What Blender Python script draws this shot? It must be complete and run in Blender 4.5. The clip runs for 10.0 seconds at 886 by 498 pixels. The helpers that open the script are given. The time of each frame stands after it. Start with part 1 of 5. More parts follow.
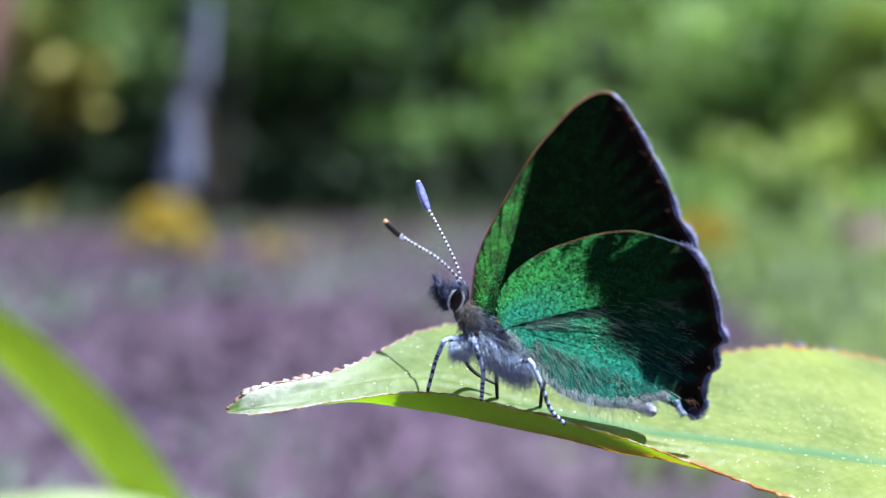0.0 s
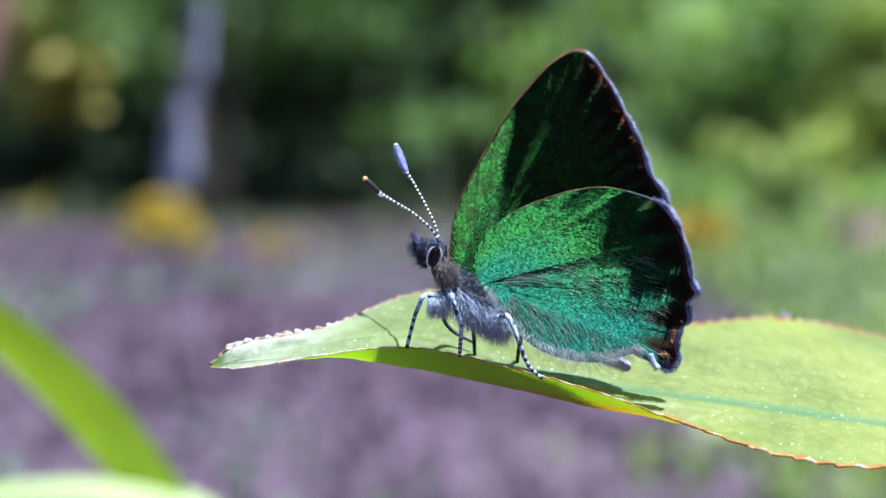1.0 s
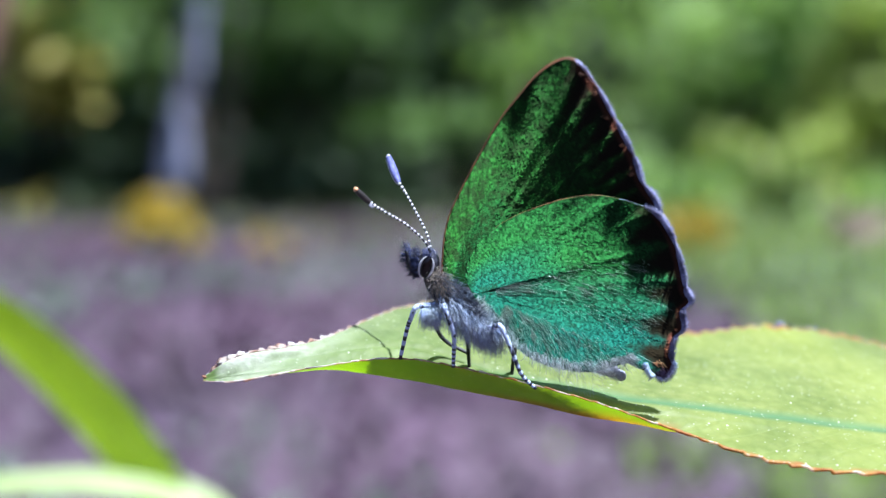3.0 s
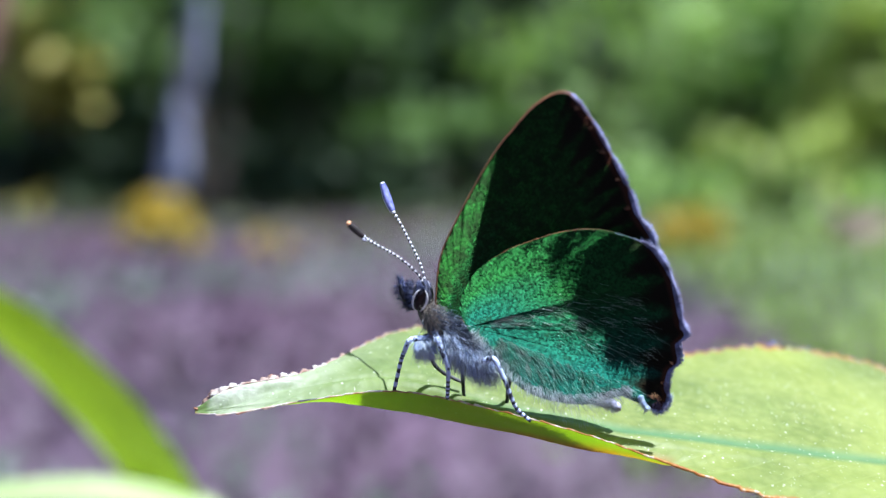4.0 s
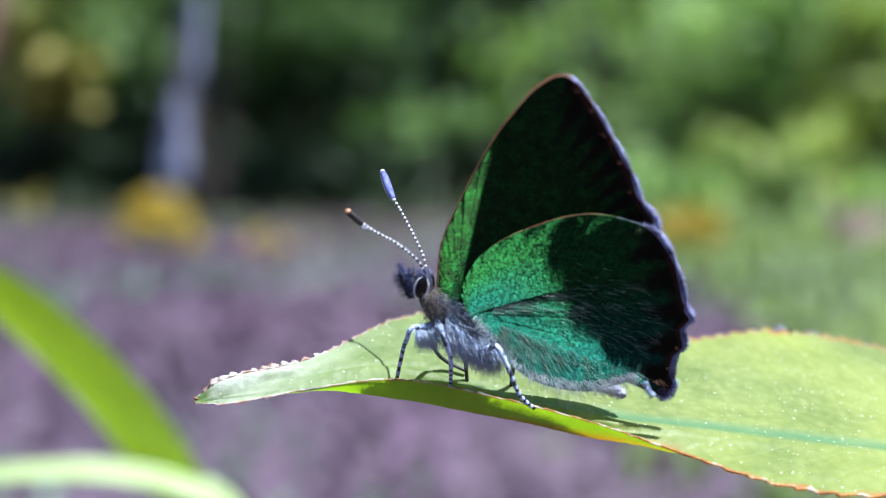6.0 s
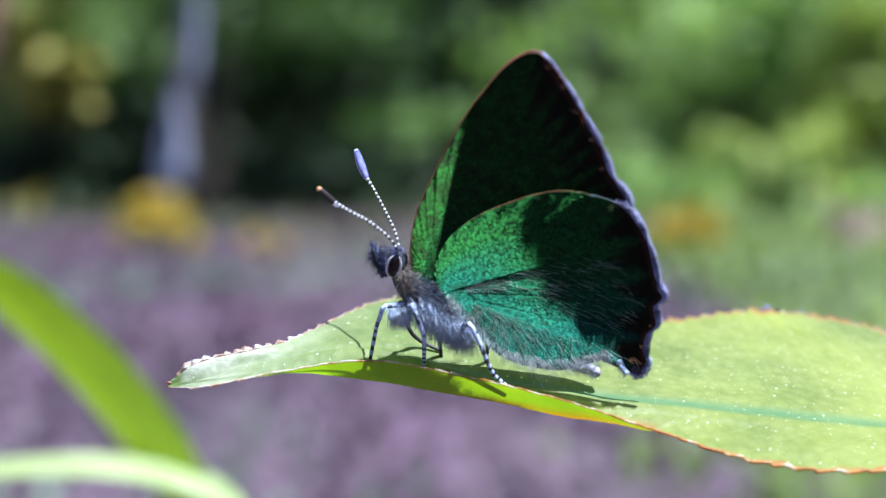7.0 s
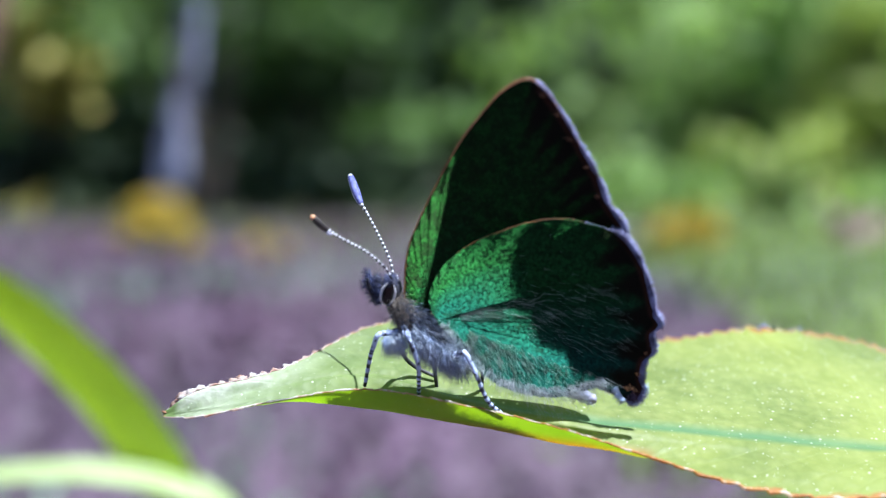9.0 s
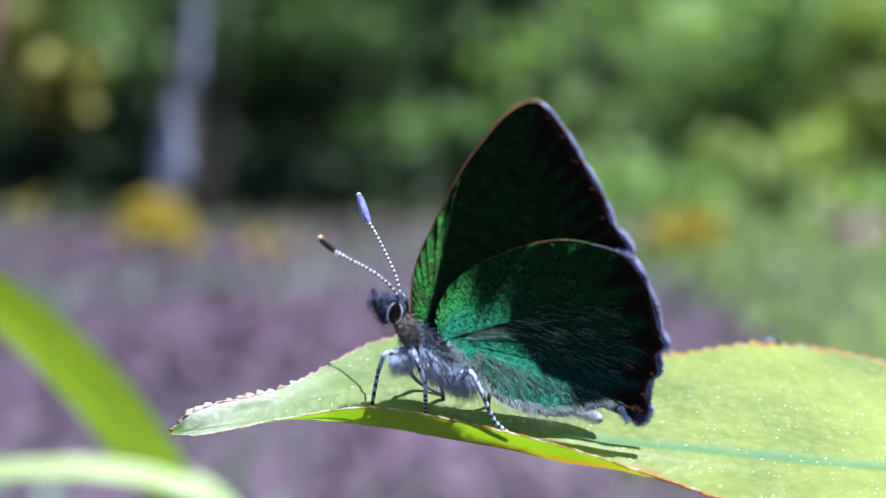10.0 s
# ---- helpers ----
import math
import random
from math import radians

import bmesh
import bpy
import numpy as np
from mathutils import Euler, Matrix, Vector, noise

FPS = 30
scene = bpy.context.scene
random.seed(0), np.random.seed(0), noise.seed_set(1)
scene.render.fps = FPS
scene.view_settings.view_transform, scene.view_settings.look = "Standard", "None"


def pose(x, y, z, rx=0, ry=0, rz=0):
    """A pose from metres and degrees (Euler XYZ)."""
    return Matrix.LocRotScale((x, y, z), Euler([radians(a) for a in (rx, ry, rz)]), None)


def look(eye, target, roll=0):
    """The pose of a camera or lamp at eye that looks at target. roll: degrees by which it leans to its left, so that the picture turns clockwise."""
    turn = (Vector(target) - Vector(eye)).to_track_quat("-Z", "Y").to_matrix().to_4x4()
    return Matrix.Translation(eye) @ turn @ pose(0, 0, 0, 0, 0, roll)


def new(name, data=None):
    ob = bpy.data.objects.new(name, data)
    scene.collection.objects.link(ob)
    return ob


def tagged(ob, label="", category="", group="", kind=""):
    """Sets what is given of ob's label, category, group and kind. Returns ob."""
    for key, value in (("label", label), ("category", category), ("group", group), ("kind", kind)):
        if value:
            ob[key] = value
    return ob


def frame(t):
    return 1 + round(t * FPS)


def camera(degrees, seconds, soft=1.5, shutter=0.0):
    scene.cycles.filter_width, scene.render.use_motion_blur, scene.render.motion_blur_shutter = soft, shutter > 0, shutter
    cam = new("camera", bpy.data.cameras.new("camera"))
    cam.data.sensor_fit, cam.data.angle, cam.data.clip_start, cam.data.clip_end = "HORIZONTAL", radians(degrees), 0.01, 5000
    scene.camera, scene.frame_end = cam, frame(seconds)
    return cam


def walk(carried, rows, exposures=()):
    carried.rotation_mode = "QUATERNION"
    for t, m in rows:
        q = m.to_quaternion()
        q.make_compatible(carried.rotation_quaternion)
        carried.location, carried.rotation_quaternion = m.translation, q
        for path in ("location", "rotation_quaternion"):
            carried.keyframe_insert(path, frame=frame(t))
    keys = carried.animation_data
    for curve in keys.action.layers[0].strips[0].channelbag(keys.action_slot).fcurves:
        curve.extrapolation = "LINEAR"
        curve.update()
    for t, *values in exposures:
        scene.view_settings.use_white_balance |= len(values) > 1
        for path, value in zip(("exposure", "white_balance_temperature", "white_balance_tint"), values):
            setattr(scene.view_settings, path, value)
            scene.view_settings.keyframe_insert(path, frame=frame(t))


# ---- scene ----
# A green butterfly on a serrated leaf, a hand's width before the lens; heath and wood edge behind.
H = 0.400                      # height of the stage's origin over the ground
MM = 0.001
PIV = Vector((1.43, -0.50, -6.17))   # the leaf's hinge, in millimetres from the stage's origin


def stage(x, y, z):
    """Millimetres on the stage to metres in the world."""
    return Vector((x * MM, y * MM, H + z * MM))


# ---- camera and its way ----
cam = camera(40, 10.0, soft=1.3)
cam.data.dof.use_dof = True
cam.data.dof.focus_distance = 0.0660
cam.data.dof.aperture_fstop = 22.0
EYE = (0.0, -67 * math.cos(radians(5)), 67 * math.sin(radians(5)))
AIM = [  # seconds, aim in millimetres across and up
    (0.0, -0.06, 0.16), (0.5, -0.03, 0.0), (1.0, 0.0, 0.0), (1.5, 0.0, 0.0), (2.0, 0.06, -0.03), (2.5, 0.16, -0.09),
    (4.0, 0.19, -0.10), (4.5, 0.28, -0.21), (5.0, 0.28, -0.22), (5.5, 0.28, -0.19), (7.0, 0.37, -0.16), (7.5, 0.40, -0.16),
    (8.0, 0.37, -0.12), (8.5, 0.37, -0.06), (9.0, 0.35, -0.03), (9.5, 0.36, 0.0), (10.0, 0.40, 0.0)]
walk(cam, [(t, look(stage(*EYE), stage(a, 0, b))) for t, a, b in AIM], exposures=((0.0, 1.4, 5600, 8), (10.0, 1.4, 5600, 8)))

# ---- sky and sun ----
STANCE = Matrix.Rotation(radians(17), 3, "X") @ Matrix.Rotation(radians(-4), 3, "Z")   # the insect stands square to the sloping leaf, edge on to the sun
BACK = radians(6)             # the wings lean back from the body by this
SUN = STANCE @ Matrix.Rotation(-BACK, 3, "X") @ Vector((0.27, -0.035, 0.96)).normalized()
world = bpy.data.worlds.new("sky")
scene.world = world
world.use_nodes = True
wn, wl = world.node_tree.nodes, world.node_tree.links
sky = wn.new("ShaderNodeTexSky")
sky.sky_type, sky.sun_disc = "NISHITA", False
sky.sun_elevation = math.asin(SUN.z)
sky.sun_rotation = math.atan2(SUN.x, SUN.y)
wl.new(sky.outputs[0], wn["Background"].inputs[0])
wn["Background"].inputs[1].default_value = 0.08
sun_data = bpy.data.lights.new("sun", "SUN")
sun_data.energy, sun_data.angle, sun_data.color = 5.0, radians(0.53), (1.0, 0.96, 0.90)
sun = new("sun", sun_data)
sun.matrix_world = look(SUN * 20, (0, 0, 0))


# ---- materials ----
def nodes_of(name):
    m = bpy.data.materials.new(name)
    m.use_nodes = True
    return m, m.node_tree.nodes, m.node_tree.links, m.node_tree.nodes["Principled BSDF"]


def ramp(n, l, src, stops):
    r = n.new("ShaderNodeValToRGB")
    while len(r.color_ramp.elements) < len(stops):
        r.color_ramp.elements.new(0.5)
    for e, (p, c) in zip(r.color_ramp.elements, stops):
        e.position, e.color = p, (*c, 1) if len(c) == 3 else c
    l.new(src, r.inputs[0])
    return r.outputs[0]


def blend(n, l, fac, a, b, mode="MIX"):
    x = n.new("ShaderNodeMix")
    x.data_type, x.blend_type = "RGBA", mode
    for sock, v in ((x.inputs[0], fac), (x.inputs[6], a), (x.inputs[7], b)):
        if isinstance(v, (int, float)):
            sock.default_value = v
        elif isinstance(v, tuple):
            sock.default_value = (*v, 1)
        else:
            l.new(v, sock)
    return x.outputs[2]


def noisy(n, l, scale, detail=4, rough=0.6, vec=None):
    t = n.new("ShaderNodeTexNoise")
    t.inputs["Scale"].default_value, t.inputs["Detail"].default_value, t.inputs["Roughness"].default_value = scale, detail, rough
    l.new(vec if vec else n.new("ShaderNodeTexCoord").outputs["Object"], t.inputs["Vector"])
    return t.outputs["Fac"]


def bumped(n, l, b, height, distance, strength=1.0):
    x = n.new("ShaderNodeBump")
    x.inputs["Strength"].default_value, x.inputs["Distance"].default_value = strength, distance
    l.new(height, x.inputs["Height"])
    l.new(x.outputs[0], b.inputs["Normal"])
    return x


def attr(n, name):
    a = n.new("ShaderNodeAttribute")
    a.attribute_name = name
    return a.outputs["Fac"]


def grainy(name, stops, scale, rough=0.6, bump=0.0, metal=0.0, per_piece=0.0, leafy=0.0, spec=0.5):
    """A surface whose colour wanders through stops at two scales. leafy: the share of light that passes through."""
    m, n, l, b = nodes_of(name)
    f = noisy(n, l, scale)
    c = ramp(n, l, f, stops)
    fine = noisy(n, l, scale * 6.3, 3)
    c = blend(n, l, 0.35, c, ramp(n, l, fine, [(0.3, (0.35, 0.35, 0.35)), (0.7, (1, 1, 1))]), "MULTIPLY")
    if per_piece:
        isl = n.new("ShaderNodeNewGeometry").outputs["Random Per Island"]
        c = blend(n, l, per_piece, c, ramp(n, l, isl, [(0.0, (0.25, 0.3, 0.2)), (1.0, (1, 1, 1))]), "MULTIPLY")
    l.new(c, b.inputs["Base Color"])
    b.inputs["Roughness"].default_value, b.inputs["Metallic"].default_value = rough, metal
    b.inputs["Specular IOR Level"].default_value = spec
    if bump:
        bumped(n, l, b, fine, bump)
    if leafy:
        tr = n.new("ShaderNodeBsdfTranslucent")
        l.new(blend(n, l, 1.0, c, (1.0, 1.15, 0.45), "MULTIPLY"), tr.inputs[0])
        mx = n.new("ShaderNodeMixShader")
        mx.inputs[0].default_value = leafy
        l.new(b.outputs[0], mx.inputs[1])
        l.new(tr.outputs[0], mx.inputs[2])
        l.new(mx.outputs[0], n["Material Output"].inputs[0])
    return m


def wing_material(name, green, teal, dark, worn=(0.50, 0.72)):
    """Shingled, glossy scales: green on the upper part, teal towards the belly, brown by the margin."""
    m, n, l, b = nodes_of(name)
    co = n.new("ShaderNodeTexCoord").outputs["Object"]
    sep = n.new("ShaderNodeSeparateXYZ")
    l.new(co, sep.inputs[0])
    low = n.new("ShaderNodeMapRange")
    l.new(sep.outputs[2], low.inputs[0])
    low.inputs[1].default_value, low.inputs[2].default_value = 2.2 * MM, 6.2 * MM
    near = ramp(n, l, attr(n, "rim"), [(0.12, (0.25, 0.25, 0.25)), (0.5, (1, 1, 1))])
    c = blend(n, l, blend(n, l, 1.0, low.outputs[0], near, "MULTIPLY"), teal, green)
    vo = n.new("ShaderNodeTexVoronoi")
    vo.inputs["Scale"].default_value = 11000
    l.new(co, vo.inputs["Vector"])
    c = blend(n, l, 0.65, c, ramp(n, l, vo.outputs["Color"], [(0.25, (0.10, 0.10, 0.10)), (0.75, (1.6, 1.55, 1.4))]), "MULTIPLY")
    wear = noisy(n, l, 1700, 5, 0.75)
    c = blend(n, l, ramp(n, l, wear, [(worn[0], (0, 0, 0)), (worn[1], (0.9, 0.9, 0.9))]), c, dark)
    rim = ramp(n, l, attr(n, "rim"), [(0.82, (0, 0, 0)), (0.90, (0.8, 0.8, 0.8)), (0.95, (1, 1, 1))])
    c = blend(n, l, rim, c, (0.0026, 0.0021, 0.0012))
    c = blend(n, l, ramp(n, l, attr(n, "edge"), [(0.962, (0, 0, 0)), (0.98, (0.85, 0.85, 0.85))]), c, (0.022, 0.0075, 0.005))
    l.new(c, b.inputs["Base Color"])
    b.inputs["Metallic"].default_value, b.inputs["Roughness"].default_value = 1.0, 0.46
    b.inputs["Coat Weight"].default_value, b.inputs["Coat Roughness"].default_value = 0.12, 0.7
    h = blend(n, l, 0.5, ramp(n, l, vo.outputs["Distance"], [(0.0, (1, 1, 1)), (0.7, (0, 0, 0))]), noisy(n, l, 5200, 3))
    # the scales overlap like shingles, their free ends lifted upwards
    lift = n.new("ShaderNodeVectorMath")
    lift.operation = "ADD"
    l.new(n.new("ShaderNodeNewGeometry").outputs["Normal"], lift.inputs[0])
    lift.inputs[1].default_value = (0.18, 0.0, 0.95)
    unit = n.new("ShaderNodeVectorMath")
    unit.operation = "NORMALIZE"
    l.new(lift.outputs[0], unit.inputs[0])
    l.new(unit.outputs[0], bumped(n, l, b, h, 0.000024, 0.6).inputs["Normal"])
    return m


def leaf_material(name):
    m, n, l, b = nodes_of(name)
    co = n.new("ShaderNodeTexCoord").outputs["Object"]
    c = ramp(n, l, noisy(n, l, 120, 4, 0.6, co), [(0.3, (0.225, 0.282, 0.085)), (0.7, (0.310, 0.352, 0.140))])
    cells = n.new("ShaderNodeTexVoronoi")
    cells.inputs["Scale"].default_value = 1500
    l.new(co, cells.inputs["Vector"])
    net = n.new("ShaderNodeTexVoronoi")
    net.feature = "DISTANCE_TO_EDGE"
    net.inputs["Scale"].default_value = 620
    l.new(co, net.inputs["Vector"])
    c = blend(n, l, ramp(n, l, net.outputs["Distance"], [(0.0, (0.12, 0.12, 0.12)), (0.09, (0, 0, 0))]), c, (0.40, 0.48, 0.20))
    c = blend(n, l, 0.5, c, ramp(n, l, noisy(n, l, 620, 6, 0.8, co), [(0.3, (0.50, 0.62, 0.45)), (0.65, (1.15, 1.08, 1.1))]), "MULTIPLY")
    c = blend(n, l, 0.5, c, ramp(n, l, cells.outputs["Distance"], [(0.1, (1.08, 1.06, 1.1)), (0.8, (0.55, 0.64, 0.5))]), "MULTIPLY")
    c = blend(n, l, ramp(n, l, noisy(n, l, 55, 3, 0.55, co), [(0.42, (0, 0, 0)), (0.64, (0.5, 0.5, 0.5))]), c, (0.42, 0.47, 0.09))
    rib = attr(n, "rib")
    c = blend(n, l, ramp(n, l, rib, [(0.3, (0, 0, 0)), (1.0, (0.16, 0.16, 0.16))]), c, (0.44, 0.51, 0.22))
    # dark teal midrib, with the fold's shade below it painted in
    c = blend(n, l, ramp(n, l, attr(n, "mid"), [(0.2, (0, 0, 0)), (0.9, (0.85, 0.85, 0.85))]), c, (0.13, 0.255, 0.13))
    pale = noisy(n, l, 210, 2, 0.5, co)
    c = blend(n, l, ramp(n, l, pale, [(0.45, (0, 0, 0)), (0.75, (0.32, 0.32, 0.32))]), c, (0.45, 0.51, 0.19))
    # younger and cooler green towards the tip
    c = blend(n, l, 1.0, c, ramp(n, l, attr(n, "age"), [(0.16, (0.58, 0.72, 0.74)), (0.48, (1, 1, 1))]), "MULTIPLY")
    # glare on the leaf's tip, painted in as an uneven whitening
    glare = blend(n, l, 1.0, attr(n, "tip"), ramp(n, l, noisy(n, l, 420, 4, 0.7, co), [(0.34, (0.3, 0.3, 0.3)), (0.56, (1, 1, 1))]), "MULTIPLY")
    c = blend(n, l, glare, c, (0.68, 0.69, 0.65))
    # tiny bright glints of the surface, painted as white specks
    glint = noisy(n, l, 5200, 2, 0.5, co)
    c = blend(n, l, ramp(n, l, glint, [(0.69, (0, 0, 0)), (0.75, (0.8, 0.8, 0.8))]), c, (0.75, 0.8, 0.7))
    grains = n.new("ShaderNodeTexVoronoi")
    grains.inputs["Scale"].default_value = 2300
    l.new(co, grains.inputs["Vector"])
    dots = blend(n, l, 1.0, ramp(n, l, grains.outputs["Distance"], [(0.08, (1, 1, 1)), (0.20, (0, 0, 0))]), ramp(n, l, grains.outputs["Color"], [(0.56, (0, 0, 0)), (0.72, (0.8, 0.8, 0.8))]), "MULTIPLY")
    c = blend(n, l, dots, c, (0.78, 0.82, 0.72))
    edge = blend(n, l, 1.0, attr(n, "rim"), ramp(n, l, noisy(n, l, 700, 3, 0.6, co), [(0.2, (0.72, 0.72, 0.72)), (0.8, (1.25, 1.25, 1.25))]), "MULTIPLY")
    c = blend(n, l, ramp(n, l, edge, [(0.80, (0, 0, 0)), (0.98, (0.9, 0.9, 0.9))]), c, (0.42, 0.17, 0.06))
    c = blend(n, l, attr(n, "roll"), c, ramp(n, l, noisy(n, l, 300, 4, 0.6, co), [(0.3, (0.24, 0.33, 0.008)), (0.7, (0.36, 0.42, 0.015))]))
    stain = blend(n, l, 1.0, attr(n, "fold"), ramp(n, l, noisy(n, l, 500, 4, 0.65, co), [(0.3, (0.55, 0.55, 0.55)), (0.65, (1, 1, 1))]), "MULTIPLY")
    c = blend(n, l, stain, c, (0.42, 0.12, 0.012))
    l.new(c, b.inputs["Base Color"])
    b.inputs["Roughness"].default_value = 0.5
    b.inputs["Specular IOR Level"].default_value = 0.28
    b.inputs["Coat Weight"].default_value, b.inputs["Coat Roughness"].default_value = 0.06, 0.45
    h = blend(n, l, 0.5, noisy(n, l, 900, 4, 0.6, co), ramp(n, l, cells.outputs["Distance"], [(0, (0, 0, 0)), (0.7, (1, 1, 1))]))
    bumped(n, l, b, h, 0.00009, 1.0)
    tr = n.new("ShaderNodeBsdfTranslucent")
    l.new(blend(n, l, 1.0, c, (1.10, 1.50, 0.05), "MULTIPLY"), tr.inputs[0])
    mx = n.new("ShaderNodeMixShader")
    mx.inputs[0].default_value = 0.48
    l.new(b.outputs[0], mx.inputs[1])
    l.new(tr.outputs[0], mx.inputs[2])
    l.new(mx.outputs[0], n["Material Output"].inputs[0])
    return m


def margin_material(name, rust_stops):
    """Pink beads by the tip with their glare painted white, orange brown further on (attribute 'along')."""
    m, n, l, b = nodes_of(name)
    way = attr(n, "along")
    grain = noisy(n, l, 1200, 4)
    # the whitish stops hold the glare of the teeth
    pale = ramp(n, l, grain, [(0.32, (0.40, 0.20, 0.13)), (0.46, (0.62, 0.48, 0.42)), (0.56, (0.80, 0.76, 0.73))])
    rust = ramp(n, l, grain, rust_stops)
    c = blend(n, l, ramp(n, l, way, [(0.10, (0, 0, 0)), (0.42, (1, 1, 1))]), pale, rust)
    l.new(c, b.inputs["Base Color"])
    b.inputs["Roughness"].default_value = 0.4
    bumped(n, l, b, grain, 0.00004)
    tr = n.new("ShaderNodeBsdfTranslucent")
    l.new(c, tr.inputs[0])
    mx = n.new("ShaderNodeMixShader")
    mx.inputs[0].default_value = 0.5
    l.new(b.outputs[0], mx.inputs[1])
    l.new(tr.outputs[0], mx.inputs[2])
    l.new(mx.outputs[0], n["Material Output"].inputs[0])
    return m


def banded(name, pale, dark):
    """A pale leg, speckled above, with fine dark rings towards the foot (attribute 'along')."""
    m, n, l, b = nodes_of(name)
    way = attr(n, "along")
    k = n.new("ShaderNodeMath")
    k.operation = "MULTIPLY"
    l.new(way, k.inputs[0])
    k.inputs[1].default_value = 17
    fr = n.new("ShaderNodeMath")
    fr.operation = "FRACT"
    l.new(k.outputs[0], fr.inputs[0])
    rings = ramp(n, l, fr.outputs[0], [(0.45, pale), (0.60, dark)])
    spots = ramp(n, l, noisy(n, l, 2600, 2), [(0.48, pale), (0.57, dark)])
    c = blend(n, l, ramp(n, l, way, [(0.70, (0, 0, 0)), (0.75, (1, 1, 1))]), spots, rings)
    g = noisy(n, l, 7000, 3)
    c = blend(n, l, 0.5, c, ramp(n, l, g, [(0.3, (0.4, 0.42, 0.5)), (0.65, (1, 1, 1))]), "MULTIPLY")
    l.new(c, b.inputs["Base Color"])
    b.inputs["Roughness"].default_value = 0.65
    bumped(n, l, b, g, 0.00006)
    return m


WING = wing_material("wing_scales", (0.0038, 0.0205, 0.0050), (0.0026, 0.0190, 0.0150), (0.0020, 0.0052, 0.0022))
FORE_WING = wing_material("fore_wing_scales", (0.0040, 0.0195, 0.0034), (0.0028, 0.0195, 0.0070), (0.0024, 0.0056, 0.0017), (0.39, 0.59))
LEAF = leaf_material("leaf_green")
RIB = grainy("leaf_rib", [(0.3, (0.30, 0.42, 0.10)), (0.7, (0.42, 0.52, 0.20))], 900, 0.45, 0.00003)
FAR_MARGIN = margin_material("leaf_margin_pink", [(0.38, (0.36, 0.16, 0.09)), (0.52, (0.50, 0.32, 0.22)), (0.64, (0.72, 0.64, 0.58))])
MARGIN = margin_material("leaf_margin_rust", [(0.36, (0.40, 0.15, 0.03)), (0.50, (0.56, 0.30, 0.08)), (0.60, (0.76, 0.66, 0.54))])
COSTA = grainy("wing_edge_brown", [(0.3, (0.10, 0.035, 0.015)), (0.7, (0.30, 0.12, 0.05))], 1500, 0.55, 0.00003)
FRINGE = grainy("fringe_pale", [(0.33, (0.07, 0.06, 0.15)), (0.62, (0.40, 0.41, 0.74))], 1300, 0.6, per_piece=0.6)
ORANGE = grainy("tuft_orange", [(0.3, (0.55, 0.20, 0.07)), (0.7, (0.95, 0.55, 0.28))], 1800, 0.6)
WHITE_HAIR = grainy("hair_white", [(0.3, (0.40, 0.54, 0.95)), (0.7, (0.84, 0.92, 1.0))], 1500, 0.45, per_piece=0.35)
GREY_HAIR = grainy("hair_grey", [(0.3, (0.012, 0.016, 0.035)), (0.5, (0.06, 0.085, 0.19)), (0.66, (0.60, 0.72, 1.0))], 1400, 0.5, per_piece=0.9)
BLUE_HAIR = grainy("hair_blue_grey", [(0.3, (0.42, 0.52, 0.95)), (0.7, (0.90, 0.95, 1.0))], 900, 0.5, per_piece=0.5)
PALE_SKIN = grainy("skin_pale_lilac", [(0.3, (0.26, 0.26, 0.38)), (0.7, (0.46, 0.46, 0.62))], 1500, 0.6, 0.00006)
PALE_HAIR = grainy("hair_pale_grey", [(0.3, (0.34, 0.38, 0.44)), (0.7, (0.78, 0.82, 0.90))], 900, 0.55, per_piece=0.6)
TEAL_HAIR = grainy("hair_dull_green", [(0.3, (0.34, 0.44, 0.41)), (0.7, (0.80, 0.88, 0.84))], 900, 0.5, per_piece=0.8)
SKIN = grainy("skin_dark", [(0.3, (0.006, 0.007, 0.014)), (0.7, (0.025, 0.026, 0.045))], 1500, 0.6, 0.00006)
EYE_BLACK = grainy("eye_black", [(0.3, (0.003, 0.002, 0.003)), (0.7, (0.007, 0.004, 0.005))], 4000, 0.2, spec=0.3)
RING_WHITE = grainy("ring_white", [(0.3, (0.64, 0.64, 0.72)), (0.7, (0.86, 0.86, 0.9))], 3000, 0.5)
CLUB_BLUE = grainy("club_blue", [(0.35, (0.05, 0.06, 0.25)), (0.7, (0.23, 0.25, 0.60))], 5000, 0.5, 0.00003)
CLUB_BLACK = grainy("club_black", [(0.3, (0.008, 0.006, 0.006)), (0.7, (0.03, 0.02, 0.02))], 3000, 0.5)
TIP_ORANGE = grainy("tip_orange", [(0.3, (0.55, 0.22, 0.08)), (0.7, (0.85, 0.50, 0.28))], 3000, 0.5)
LEG_PALE = banded("leg_banded", (0.55, 0.64, 0.92), (0.02, 0.022, 0.04))
# for the far legs, whose shade is put into the dark colour
LEG_PAINTED_SHADE = grainy("leg_painted_shade", [(0.3, (0.010, 0.012, 0.02)), (0.7, (0.05, 0.05, 0.06))], 3000, 0.55)


# ---- mesh helpers ----
def part(name, bm, material, parent, label=""):
    """One bmesh as one mesh object under a thing or under a part."""
    me = bpy.data.meshes.new(name)
    bm.to_mesh(me)
    bm.free()
    for p in me.polygons:
        p.use_smooth = True
    me.materials.append(material)
    ob = new(name, me)
    ob.parent = parent
    if label:
        ob["label"] = label
    return ob


